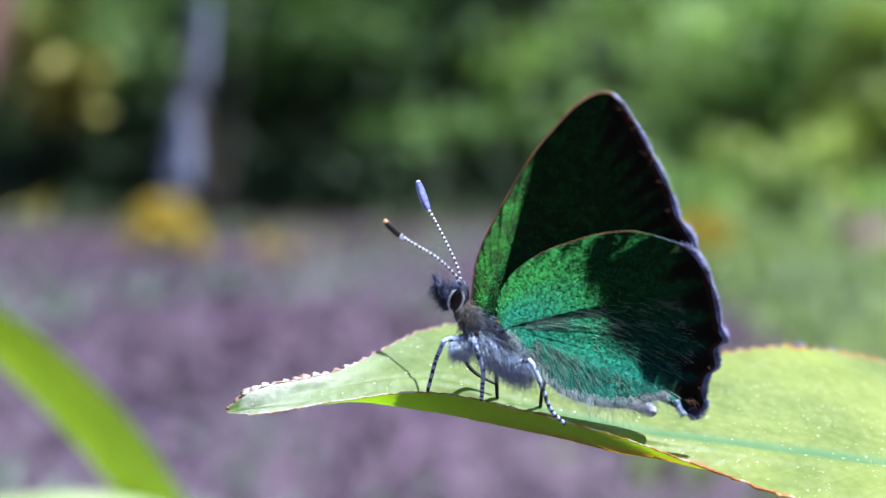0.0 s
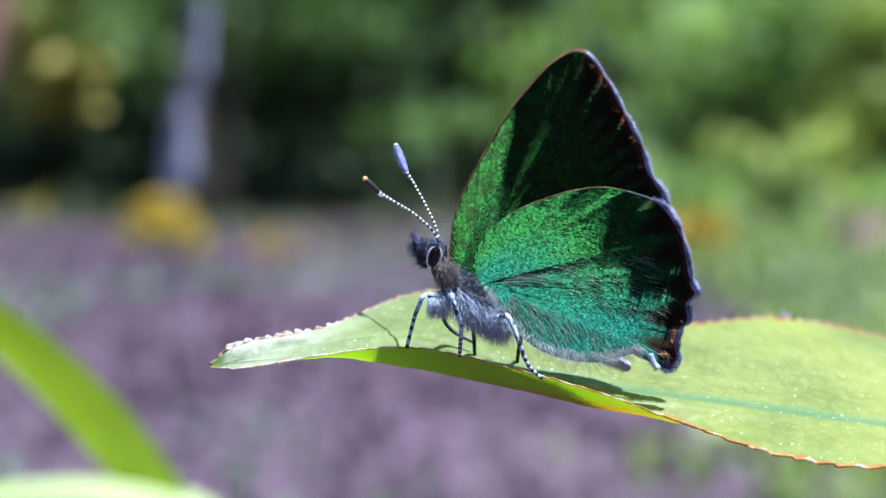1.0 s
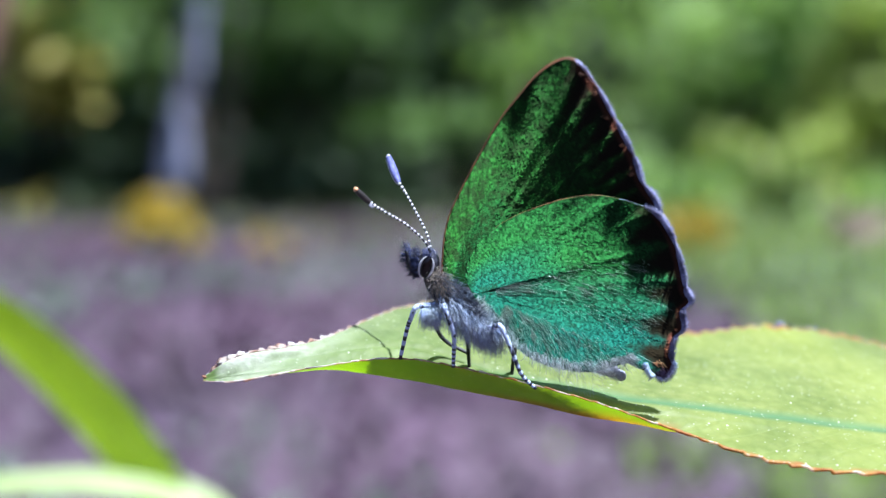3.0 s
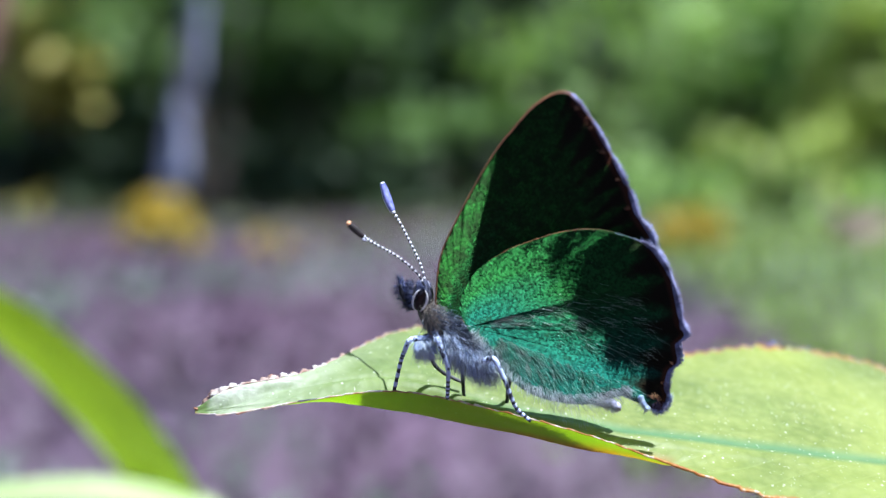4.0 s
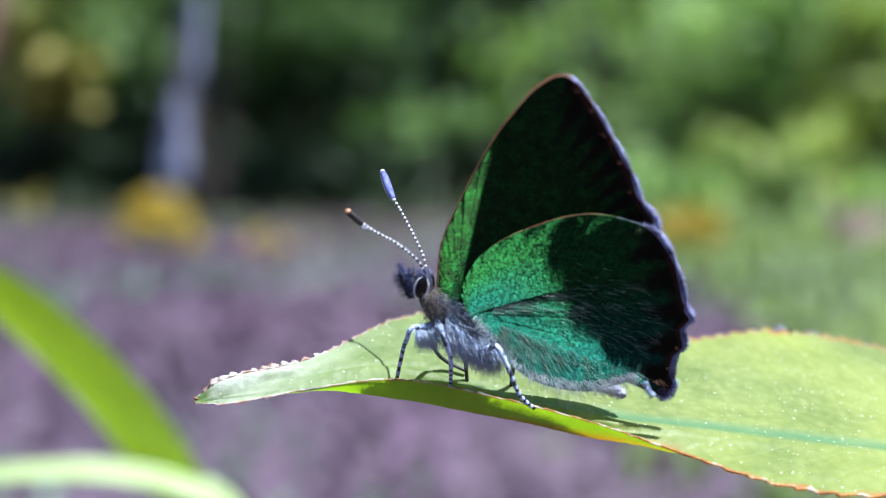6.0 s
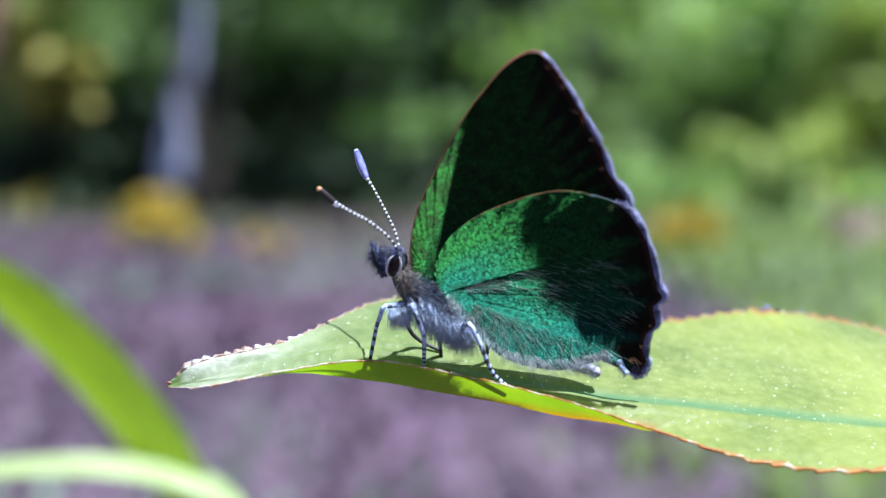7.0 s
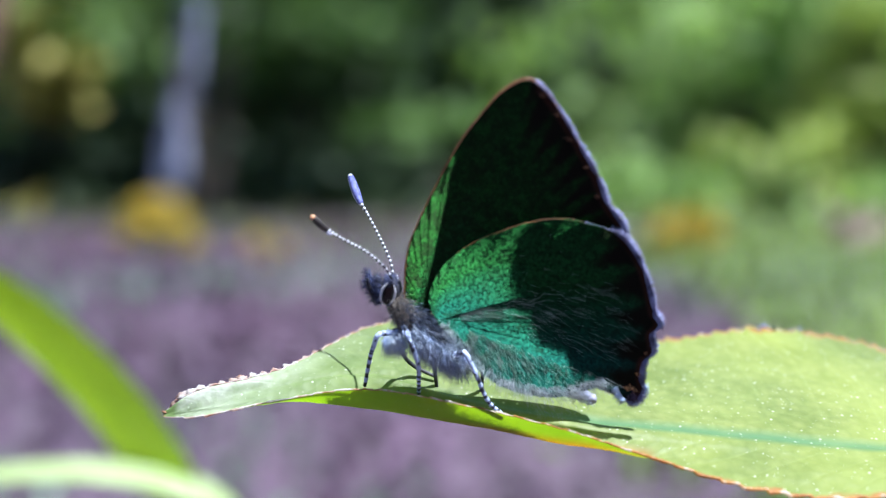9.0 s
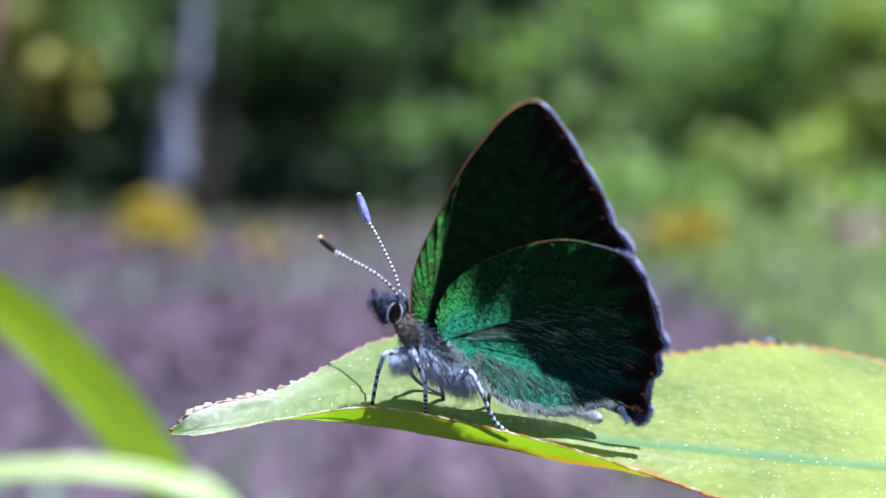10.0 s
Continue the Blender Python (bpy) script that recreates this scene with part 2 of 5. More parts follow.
def from_lists(name, verts, faces, material, parent, smooth=True, floats=None, label=""):
    me = bpy.data.meshes.new(name)
    me.from_pydata([tuple(v) for v in verts], [], faces)
    me.polygons.foreach_set("use_smooth", [smooth] * len(me.polygons))
    for key, vals in (floats or {}).items():
        me.attributes.new(key, "FLOAT", "POINT").data.foreach_set("value", [float(v) for v in vals])
    me.materials.append(material)
    me.update()
    ob = new(name, me)
    ob.parent = parent
    if label:
        ob["label"] = label
    return ob


def local(x, y, z):
    """Millimetres on the stage to metres in the space of the things on the leaf's hinge."""
    return Vector(((x - PIV.x) * MM, (y - PIV.y) * MM, (z - PIV.z) * MM))


def spline(pts, n, closed=False):
    """n points along a smooth curve through pts."""
    pts = [Vector(p) for p in pts]
    k = len(pts)
    out = []
    m = k if closed else k - 1
    for i in range(n):
        u = i / (n if closed else n - 1) * m
        j = min(int(u), m - 1)
        f = u - j
        if closed:
            a, b, c, d = (pts[(j + q) % k] for q in (-1, 0, 1, 2))
        else:
            b, c = pts[j], pts[j + 1]
            a = pts[j - 1] if j else b * 2 - c
            d = pts[j + 2] if j + 2 < k else c * 2 - b
        out.append(0.5 * (2 * b + (c - a) * f + (2 * a - 5 * b + 4 * c - d) * f * f + (3 * b - a - 3 * c + d) * f ** 3))
    return out


def tube_lists(path, radius, sides=10):
    """A tapered round rod along path; radius is a function of the way along, 0 to 1. Returns vertices, faces, way along."""
    verts, faces, along = [], [], []
    n = len(path)
    ref = Vector((0, 1, 0))
    for i, p in enumerate(path):
        d = (path[min(i + 1, n - 1)] - path[max(i - 1, 0)]).normalized()
        u = d.cross(ref)
        if u.length < 1e-4:
            u = d.cross(Vector((1, 0, 0)))
        u.normalize()
        v = d.cross(u)
        r = radius(i / (n - 1))
        for s in range(sides):
            a = 2 * math.pi * s / sides
            verts.append(p + u * (r * math.cos(a)) + v * (r * math.sin(a)))
            along.append(i / (n - 1))
    for i in range(n - 1):
        for s in range(sides):
            q = (s + 1) % sides
            faces.append((i * sides + s, i * sides + q, (i + 1) * sides + q, (i + 1) * sides + s))
    faces.append(tuple(range(sides - 1, -1, -1)))
    faces.append(tuple((n - 1) * sides + s for s in range(sides)))
    return verts, faces, along


def rod(name, pts, radius, material, parent, n=24, sides=10, label=""):
    path = spline(pts, n)
    v, f, a = tube_lists(path, radius, sides)
    return from_lists(name, v, f, material, parent, True, {"along": a}, label)


def ball(name, centre, size, turn, material, parent, label="", rough=0.0):
    bm = bmesh.new()
    bmesh.ops.create_uvsphere(bm, u_segments=24, v_segments=16, radius=1.0)
    m = Matrix.Translation(centre) @ Euler([radians(a) for a in turn]).to_matrix().to_4x4() @ Matrix.Diagonal((*size, 1))
    for v in bm.verts:
        if rough:
            v.co *= 1 + rough * noise.noise(v.co * 3.1)
        v.co = m @ v.co
    return part(name, bm, material, parent, label)


def strands(name, roots, material, parent, width, label="", droop=0.0):
    """Tapered hairs, each from a root along a vector (metres), three-sided."""
    verts, faces = [], []
    for p, d in roots:
        k = len(verts)
        side = d.cross(Vector((random.uniform(-1, 1), random.uniform(-1, 1), random.uniform(-1, 1)))).normalized()
        other = d.normalized().cross(side)
        bend = Vector((0, 0, -droop * d.length))
        for f, w in ((0.0, 1.0), (0.5, 0.75)):
            c = p + d * f + bend * f * f
            for s in range(3):
                a = 2.094 * s
                verts.append(c + (side * math.cos(a) + other * math.sin(a)) * width * w)
        verts.append(p + d + bend)
        for s in range(3):
            q = (s + 1) % 3
            faces.append((k + s, k + q, k + 3 + q, k + 3 + s))
            faces.append((k + 3 + s, k + 3 + q, k + 6))
    return from_lists(name, verts, faces, material, parent, True, None, label)


def empty(name, at, label, category, group=""):
    ob = new(name)
    ob.location = at
    ob.empty_display_size = 0.002
    return tagged(ob, label, category, group)


# ---- the background: heath, wood edge ----


def ground_material():
    m, n, l, b = nodes_of("heath_soil")
    co = n.new("ShaderNodeTexCoord").outputs["Object"]
    c = ramp(n, l, noisy(n, l, 1.1, 6, 0.65, co), [(0.32, (0.085, 0.065, 0.08)), (0.5, (0.115, 0.085, 0.115)), (0.68, (0.15, 0.125, 0.14))])
    c = blend(n, l, 0.6, c, ramp(n, l, noisy(n, l, 14, 5, 0.7, co), [(0.35, (0.35, 0.32, 0.34)), (0.65, (1, 1, 1))]), "MULTIPLY")
    l.new(c, b.inputs["Base Color"])
    b.inputs["Roughness"].default_value = 0.9
    bumped(n, l, b, noisy(n, l, 30, 5, 0.7, co), 0.02)
    return m


SOIL = ground_material()
HEATHER = grainy("heather_mauve", [(0.36, (0.095, 0.075, 0.115)), (0.5, (0.155, 0.09, 0.155)), (0.64, (0.17, 0.135, 0.165))], 0.7, 0.8, per_piece=0.15, leafy=0.15)
SAGE = grainy("herb_grey_green", [(0.3, (0.12, 0.18, 0.125)), (0.7, (0.27, 0.35, 0.27))], 3.0, 0.7, per_piece=0.4, leafy=0.2)
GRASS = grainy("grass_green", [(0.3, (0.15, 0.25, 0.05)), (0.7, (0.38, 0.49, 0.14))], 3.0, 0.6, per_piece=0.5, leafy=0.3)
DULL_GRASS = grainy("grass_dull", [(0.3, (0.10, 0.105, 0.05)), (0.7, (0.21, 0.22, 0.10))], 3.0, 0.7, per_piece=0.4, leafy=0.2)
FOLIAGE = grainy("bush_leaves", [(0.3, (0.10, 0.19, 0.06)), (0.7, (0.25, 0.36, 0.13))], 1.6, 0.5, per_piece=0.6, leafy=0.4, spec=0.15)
# lit and shaded copies of the leaves, sun and shade put into the colour
SUN_FOLIAGE = grainy("bush_leaves_painted_sun", [(0.3, (0.27, 0.42, 0.16)), (0.7, (0.48, 0.61, 0.26))], 1.6, 0.5, per_piece=0.5, leafy=0.45, spec=0.15)
SHADE_FOLIAGE = grainy("bush_leaves_painted_shade", [(0.3, (0.027, 0.053, 0.023)), (0.7, (0.076, 0.128, 0.054))], 1.6, 0.5, per_piece=0.6, leafy=0.3, spec=0.15)
DEEP_SHADE_FOLIAGE = grainy("wood_leaves_painted_shade", [(0.3, (0.015, 0.034, 0.014)), (0.7, (0.05, 0.095, 0.03))], 0.8, 0.6, per_piece=0.6, leafy=0.2)
YELLOW_FOLIAGE = grainy("yellowing_bush_leaves", [(0.3, (0.36, 0.44, 0.12)), (0.7, (0.56, 0.62, 0.22))], 1.6, 0.5, per_piece=0.5, leafy=0.45, spec=0.15)
FLOWER = grainy("flower_yellow", [(0.3, (0.48, 0.32, 0.03)), (0.7, (0.66, 0.50, 0.06))], 6.0, 0.6, per_piece=0.4, leafy=0.3)
OCHRE = grainy("leaves_ochre", [(0.3, (0.40, 0.33, 0.06)), (0.7, (0.60, 0.54, 0.14))], 3.0, 0.6, per_piece=0.5, leafy=0.3)
PINK = grainy("flower_pink", [(0.3, (0.42, 0.28, 0.30)), (0.7, (0.62, 0.48, 0.46))], 6.0, 0.7, per_piece=0.4, leafy=0.2)
BARK = grainy("birch_bark", [(0.30, (0.10, 0.10, 0.13)), (0.45, (0.25, 0.26, 0.38)), (0.75, (0.40, 0.41, 0.56))], 7.0, 0.8, 0.004)
RED_BARK = grainy("pine_bark", [(0.3, (0.20, 0.10, 0.07)), (0.7, (0.46, 0.26, 0.20))], 9.0, 0.85, 0.008)
TWIG = grainy("twig_brown", [(0.3, (0.04, 0.03, 0.025)), (0.7, (0.12, 0.09, 0.07))], 12.0, 0.85, 0.003)

EYE_W = stage(*EYE)
PITCH = radians(5)


def afar(px, py, d):
    """World place seen at the plan angles px, py (thousandths of the distance, right and up) at d metres along the lens's axis."""
    f = Vector((0, math.cos(PITCH), -math.sin(PITCH)))
    u = Vector((0, math.sin(PITCH), math.cos(PITCH)))
    return EYE_W + f * d + Vector((1, 0, 0)) * (px * d / 1000) + u * (py * d / 1000)


def relief(x, y):
    d = math.hypot(x, y)
    k = min(1.0, max(0.0, (d - 0.3) / 2.0))
    return k * (0.05 * noise.noise(Vector((x * 0.8, y * 0.8, 0))) + 0.02 * noise.noise(Vector((x * 3, y * 3, 4))))


def build_ground():
    rings = [0.0] + [0.15 * 1.17 ** i for i in range(62)]
    seg = 96
    verts, faces = [(0, 0, 0)], []
    for r in rings[1:]:
        for s in range(seg):
            a = 2 * math.pi * s / seg
            x, y = r * math.cos(a), r * math.sin(a)
            verts.append((x, y, relief(x, y) if r < 60 else 0))
    for s in range(seg):
        faces.append((0, 1 + s, 1 + (s + 1) % seg))
    for i in range(len(rings) - 2):
        for s in range(seg):
            q = (s + 1) % seg
            a, b = 1 + i * seg, 1 + (i + 1) * seg
            faces.append((a + s, b + s, b + q, a + q))
    ob = from_lists("ground", verts, faces, SOIL, None)
    tagged(ob, "brown and mauve heath soil with litter", "ground", kind="structure")


def leaf_cloud(name, centres, material, parent, size, label="", up=0.5, blade=2.0):
    """Bent little leaves, two quads each, at the given places."""
    verts, faces = [], []
    for p in centres:
        k = len(verts)
        s = size * random.uniform(0.6, 1.35)
        d = Vector((random.gauss(0, 1), random.gauss(0, 1), random.gauss(0, 1) + up * 0.6)).normalized()
        w = d.cross(Vector((random.gauss(0, 1), random.gauss(0, 1), random.gauss(0, 1)))).normalized()
        nrm = d.cross(w)
        h = s / blade
        for f, g, b in ((0, 0.15, 0), (0.5, 0.5, 0.12), (1, 0.06, 0)):
            verts.append(p + d * s * (f - 0.5) + w * h * g + nrm * s * b)
            verts.append(p + d * s * (f - 0.5) - w * h * g + nrm * s * b)
        faces += [(k, k + 1, k + 3, k + 2), (k + 2, k + 3, k + 5, k + 4)]
    return from_lists(name, verts, faces, material, parent, False, None, label)


def cloud_points(centre, radii, n, clumps, spread=0.35):
    """Points in uneven clumps within an ellipsoid."""
    hubs = []
    while len(hubs) < clumps:
        v = Vector([random.uniform(-1, 1) for _ in range(3)])
        if 0.25 < v.length < 1:
            hubs.append(v)
    out = []
    for _ in range(n):
        h = random.choice(hubs)
        v = h + Vector([random.gauss(0, spread * 0.5) for _ in range(3)])
        out.append(Vector((centre[0] + v.x * radii[0], centre[1] + v.y * radii[1], centre[2] + v.z * radii[2])))
    return [p for p in out if p.z > 0.01]


def bush(at, radii, n, material, size, label, clumps=16, name="bush", group="bushes by the wood edge", stems=5, category="bush"):
    """A bush whose crown is centred at 'at', with stems down to the ground."""
    random.seed(int(at[0] * 1000))
    base = Vector((at[0], at[1], relief(at[0], at[1])))
    ob = empty(name, base, label, category, group)
    pts = [p - base for p in cloud_points(at, radii, n, clumps)]
    leaf_cloud("foliage", pts, material, ob, size)
    for i in range(stems):
        a = 6.283 * i / stems + random.uniform(-0.3, 0.3)
        top = Vector((at[0] + radii[0] * 0.6 * math.cos(a), at[1] + radii[1] * 0.6 * math.sin(a), at[2] + radii[2] * 0.4)) - base
        mid = top * 0.5 + Vector((0, 0, top.z * 0.1))
        rod("stem", [Vector((0.03 * math.cos(a), 0.03 * math.sin(a), -0.03)), mid, top], lambda u: 0.018 * (1 - 0.8 * u), TWIG, ob, 8, 6)
    return ob


def tree(name, foot, top, r0, bark, label, crown=None, material=None, n=0, leaf=0.1):
    random.seed(int(foot[0] * 1000))
    ob = empty(name, foot, label, "tree")
    d = Vector(top) - Vector(foot)
    side = Vector((0.03 * d.length, 0, 0))
    rod("trunk", [Vector((0, 0, -0.08)), d * 0.3 + side * 0.4, d * 0.65 - side * 0.3, d], lambda u: r0 * (1 - 0.55 * u) * (1 + 0.5 * max(0, 0.06 - u) / 0.06), bark, ob, 30, 14)
    for i in range(7):
        f = 0.66 + 0.05 * i
        a = 2.4 * i
        q = d * f
        out = Vector((math.cos(a), math.sin(a), 0.55)) * (d.length * 0.16)
        rod("limb", [q, q + out * 0.5 + Vector((0, 0, 0.03)), q + out], lambda u: r0 * 0.35 * (1 - 0.8 * u), bark, ob, 8, 7)
    if n:
        leaf_cloud("crown", [p - Vector(foot) for p in cloud_points(crown[0], crown[1], n, 34, 0.3)], material, ob, leaf)
    return ob


def ragged(x, y, scale=0.7, seed=11.0):
    return noise.noise(Vector((x * scale, y * scale, seed))) + 0.5 * noise.noise(Vector((x * scale * 2.7, y * scale * 2.7, seed)))


def thinning(x, y):
    """Growth thins out unevenly away from the clearing."""
    r = math.hypot(x, y - 1.4) + 1.3 * ragged(x, y)
    return random.random() > min(1.0, max(0.0, (r - 4.6) / 2.6))


def scatter(x0, x1, y0, y1, n, keep):
    out = []
    for _ in range(n):
        x, y = random.uniform(x0, x1), random.uniform(y0, y1)
        if math.hypot(x, y) > 0.35 and keep(x, y) and thinning(x, y):
            out.append((x, y, relief(x, y)))
    return out


def tufts(name, spots, material, size, height, per, label, category):
    pts = []
    for x, y, z in spots:
        for _ in range(per):
            pts.append(Vector((x + random.gauss(0, size), y + random.gauss(0, size), z + random.uniform(0.005, height))))
    ob = leaf_cloud(name, pts, material, None, 0.045, up=1.2, blade=3.0)
    tagged(ob, label, category, kind="stuff")


def build_background():
    build_ground()
    mauve = lambda x, y: noise.noise(Vector((x * 1.6, y * 1.1, 1.0))) > -0.5 and not (y > 0.2 and x + 0.4 * ragged(x, y) > 0.08 * y + 0.27)
    tufts("heather", scatter(-7.5, 7.5, -6.0, 6.0, 43000, mauve), HEATHER, 0.05, 0.07, 5, "low mauve heather over the brown heath soil", "heather")
    tufts("herbs", scatter(-7.5, 7.5, -6.0, 5.6, 13800, lambda x, y: noise.noise(Vector((x * 1.5, y * 0.9, 7.0))) > (-0.02 if x > 0.1 * y or (y < 2.3 and x > -0.3) else 0.06)), SAGE, 0.05, 0.09, 6, "low grey-green herbs among the heather", "herbs")
    tufts("grass", scatter(-0.2, 7.5, 0.2, 7.0, 8400, lambda x, y: x + 0.4 * ragged(x, y) > 0.06 * y + 0.24 and y + 0.7 * ragged(x, y, 1.1, 4.0) > 0.8), GRASS, 0.05, 0.11, 7, "sunlit green grass beside the heather", "grass")
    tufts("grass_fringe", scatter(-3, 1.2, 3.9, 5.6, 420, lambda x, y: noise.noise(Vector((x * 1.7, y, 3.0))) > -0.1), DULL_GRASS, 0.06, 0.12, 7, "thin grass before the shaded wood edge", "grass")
    # yellow flowers before the shade
    def flowers(px, py, d, r, n, label, material=FLOWER, tall=0.8):
        random.seed(int(px) + 900)
        at = afar(px, py, d)
        base = Vector((at.x, at.y, relief(at.x, at.y)))
        ob = empty("flower_clump", base, label, "flowers", "yellow flower clumps")
        leaf_cloud("blossom", [p - base for p in cloud_points(at, (r, r, r * tall), n, 9, 0.6)], material, ob, 0.055, blade=1.2)
        leaf_cloud("foliage", [p - base for p in cloud_points(at - Vector((0, -0.05, r * 0.5)), (r, r, r * 0.8), n // 2, 6, 0.6)], GRASS, ob, 0.06, blade=3)
        for i in range(5):
            a = 1.257 * i
            rod("stem", [Vector((0.02 * math.cos(a), 0.02 * math.sin(a), -0.02)), (at - base) * 0.6, at - base + Vector((math.cos(a), math.sin(a), 0)) * r * 0.5], lambda u: 0.006, TWIG, ob, 6, 5)
    flowers(-226, 8, 4.2, 0.100, 330, "bright yellow flower clump before the dark wood edge", tall=1.0)
    flowers(-131, -8, 4.0, 0.10, 26, "sparse yellow flower clump among green stems")
    flowers(204, 10, 3.6, 0.085, 110, "yellow flower clump among sunlit grass")
    flowers(-338, 36, 5.2, 0.10, 9, "dull ochre flower clump in half shade", OCHRE)
    flowers(345, 10, 3.8, 0.10, 80, "pale pink flower clump among grass", PINK)
    # trunks
    foot = afar(-229, 22, 5.65)
    # the birch's unseen crown is set off its trunk to shade the wood edge
    tree("birch_tree", Vector((foot.x, foot.y, 0)), afar(-176, 330, 5.65), 0.085, BARK, "slender pale grey birch trunk at the wood edge",
         (Vector((-0.25, 6.2, 2.75)), (1.0, 1.8, 0.75)), FOLIAGE, 1000, 0.18)
    tree("pine_tree", Vector((-2.30, 5.2, 0)), Vector((-1.10, 5.2, 3.4)), 0.10, RED_BARK, "reddish pine trunk in the sun",
         (Vector((-1.9, 5.4, 3.4)), (0.9, 0.9, 0.6)), DEEP_SHADE_FOLIAGE, 900)
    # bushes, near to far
    rows = [(-60, 120, 7.4, (1.3, 0.8, 0.75), 2600, SHADE_FOLIAGE, "dense green bush at the wood edge, shade in its colour"),
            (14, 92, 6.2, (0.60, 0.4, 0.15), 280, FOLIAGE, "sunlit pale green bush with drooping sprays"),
            (120, 135, 6.8, (1.0, 0.7, 0.75), 1000, SUN_FOLIAGE, "leafy green bush in the sun"),
            (246, 112, 6.4, (0.75, 0.6, 0.7), 1500, SUN_FOLIAGE, "leafy pale green bush in the sun"),
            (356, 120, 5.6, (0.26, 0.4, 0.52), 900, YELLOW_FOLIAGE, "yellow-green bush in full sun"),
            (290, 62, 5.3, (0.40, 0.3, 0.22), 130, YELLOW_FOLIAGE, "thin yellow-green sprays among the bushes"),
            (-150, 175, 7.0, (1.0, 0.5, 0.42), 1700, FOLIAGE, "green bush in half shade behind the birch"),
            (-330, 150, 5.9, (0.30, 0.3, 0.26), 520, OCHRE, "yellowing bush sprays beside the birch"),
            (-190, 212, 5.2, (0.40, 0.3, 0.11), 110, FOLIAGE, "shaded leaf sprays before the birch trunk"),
            (-310, 190, 6.4, (0.6, 0.5, 0.4), 1300, SUN_FOLIAGE, "sunlit green branches at the wood edge"),
            (290, 185, 6.0, (0.8, 0.6, 0.36), 620, SUN_FOLIAGE, "sunlit pale green branches"),
            (330, 34, 5.2, (0.5, 0.4, 0.26), 900, SUN_FOLIAGE, "low sunlit yellow-green bush among grass"),
            (205, 26, 5.6, (0.7, 0.4, 0.22), 900, SUN_FOLIAGE, "low green bush among grass")]
    # a dark row, its colour carrying the shade under the wood edge
    rows += [(px, 44 + 8 * math.sin(px), 6.0 + 0.2 * math.cos(px), (0.5, 0.3, 0.3), 520, DEEP_SHADE_FOLIAGE, "undergrowth at the wood edge, its shade painted dark") for px in range(-380, 30, 58)]
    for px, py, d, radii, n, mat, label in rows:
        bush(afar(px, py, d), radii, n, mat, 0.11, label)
    # the wood behind, in depth, closing the view
    random.seed(5)
    pts = []
    for _ in range(15000):
        x, y = random.uniform(-7, 7), random.uniform(8.2, 11.5)
        pts.append(Vector((x, y, random.uniform(0.0, 5.2))))
    # unseen ring of wood round the clearing, added to dim skylight on the wings
    while len(pts) < 26000:
        a, r = random.uniform(0, 2 * math.pi), random.uniform(9.5, 12.5)
        if math.sin(a) < 0.75:
            pts.append(Vector((r * math.cos(a), r * math.sin(a), random.uniform(0.0, 5.2))))
    ob = leaf_cloud("far_woods", pts, DEEP_SHADE_FOLIAGE, None, 0.42)
    tagged(ob, "shade-painted wood closing the view behind the bushes, with an unseen dimming ring", "woods", kind="stuff")
    # a sheet behind the leaves, the wood's deep shade put into its colour
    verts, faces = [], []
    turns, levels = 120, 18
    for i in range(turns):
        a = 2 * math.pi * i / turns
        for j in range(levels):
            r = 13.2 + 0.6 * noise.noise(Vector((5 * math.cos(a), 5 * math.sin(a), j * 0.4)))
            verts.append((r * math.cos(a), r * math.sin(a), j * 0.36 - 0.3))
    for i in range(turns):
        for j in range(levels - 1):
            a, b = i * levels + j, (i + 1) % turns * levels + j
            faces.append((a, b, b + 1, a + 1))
    tagged(from_lists("backdrop", verts, faces, DEEP_SHADE_FOLIAGE, None), "deep wood in the distance, its shade painted dark", "backdrop", kind="structure")


build_background()
# ---- the leaf under the butterfly ----
# millimetres on the stage; four lines from the tip to the stalk: far edge, midrib, crease, near edge
BACK_EDGE = [(-13.02, 0.50, -6.45), (-10.83, 0.30, -5.20), (-6.74, 2.00, -4.66), (-2.05, 7.50, -3.48), (4.16, 10.00, -3.18), (10.10, 11.50, -4.09), (14.98, 12.00, -5.90), (22.26, 13.00, -5.67), (29.32, 13.00, -7.03), (34.43, 9.00, -9.34), (36.11, 1.00, -10.66)]
MIDRIB = [(-12.98, 0.3, -6.57), (-10.76, -0.1, -5.88), (-6.64, 1.0, -5.36), (-1.9, 1.8, -4.95), (3.69, 0.8, -6.4), (8.69, 0.1, -7.42), (12.78, 0.1, -8.07), (18.75, 0.0, -8.88), (24.69, 0.0, -9.64), (31.45, 0.0, -10.25), (36.0, 0.0, -10.57)]
CREASE = [(-12.94, 0.1, -6.57), (-10.74, -0.3, -6.34), (-6.55, 0.0, -6.04), (-1.86, 0.3, -6.56), (3.64, -0.3, -7.64), (8.53, -1.2, -8.59), (12.39, -2.0, -9.12), (18.0, -2.8, -9.88), (23.63, -3.0, -10.45), (30.57, -2.0, -10.55), (35.9, -0.5, -10.54)]
NEAR_EDGE = [(-12.92, 0.0, -6.6), (-10.69, -0.6, -6.49), (-6.48, -0.7, -5.75), (-1.81, -0.8, -5.34), (3.55, -1.5, -6.3), (8.4, -2.2, -7.55), (12.27, -2.7, -8.89), (17.63, -4.2, -10.44), (23.11, -4.5, -11.06), (30.13, -3.0, -10.91), (35.8, -1.0, -10.48)]
LONG = 640


def smooth(u):
    u = min(1.0, max(0.0, u))
    return u * u * (3 - 2 * u)


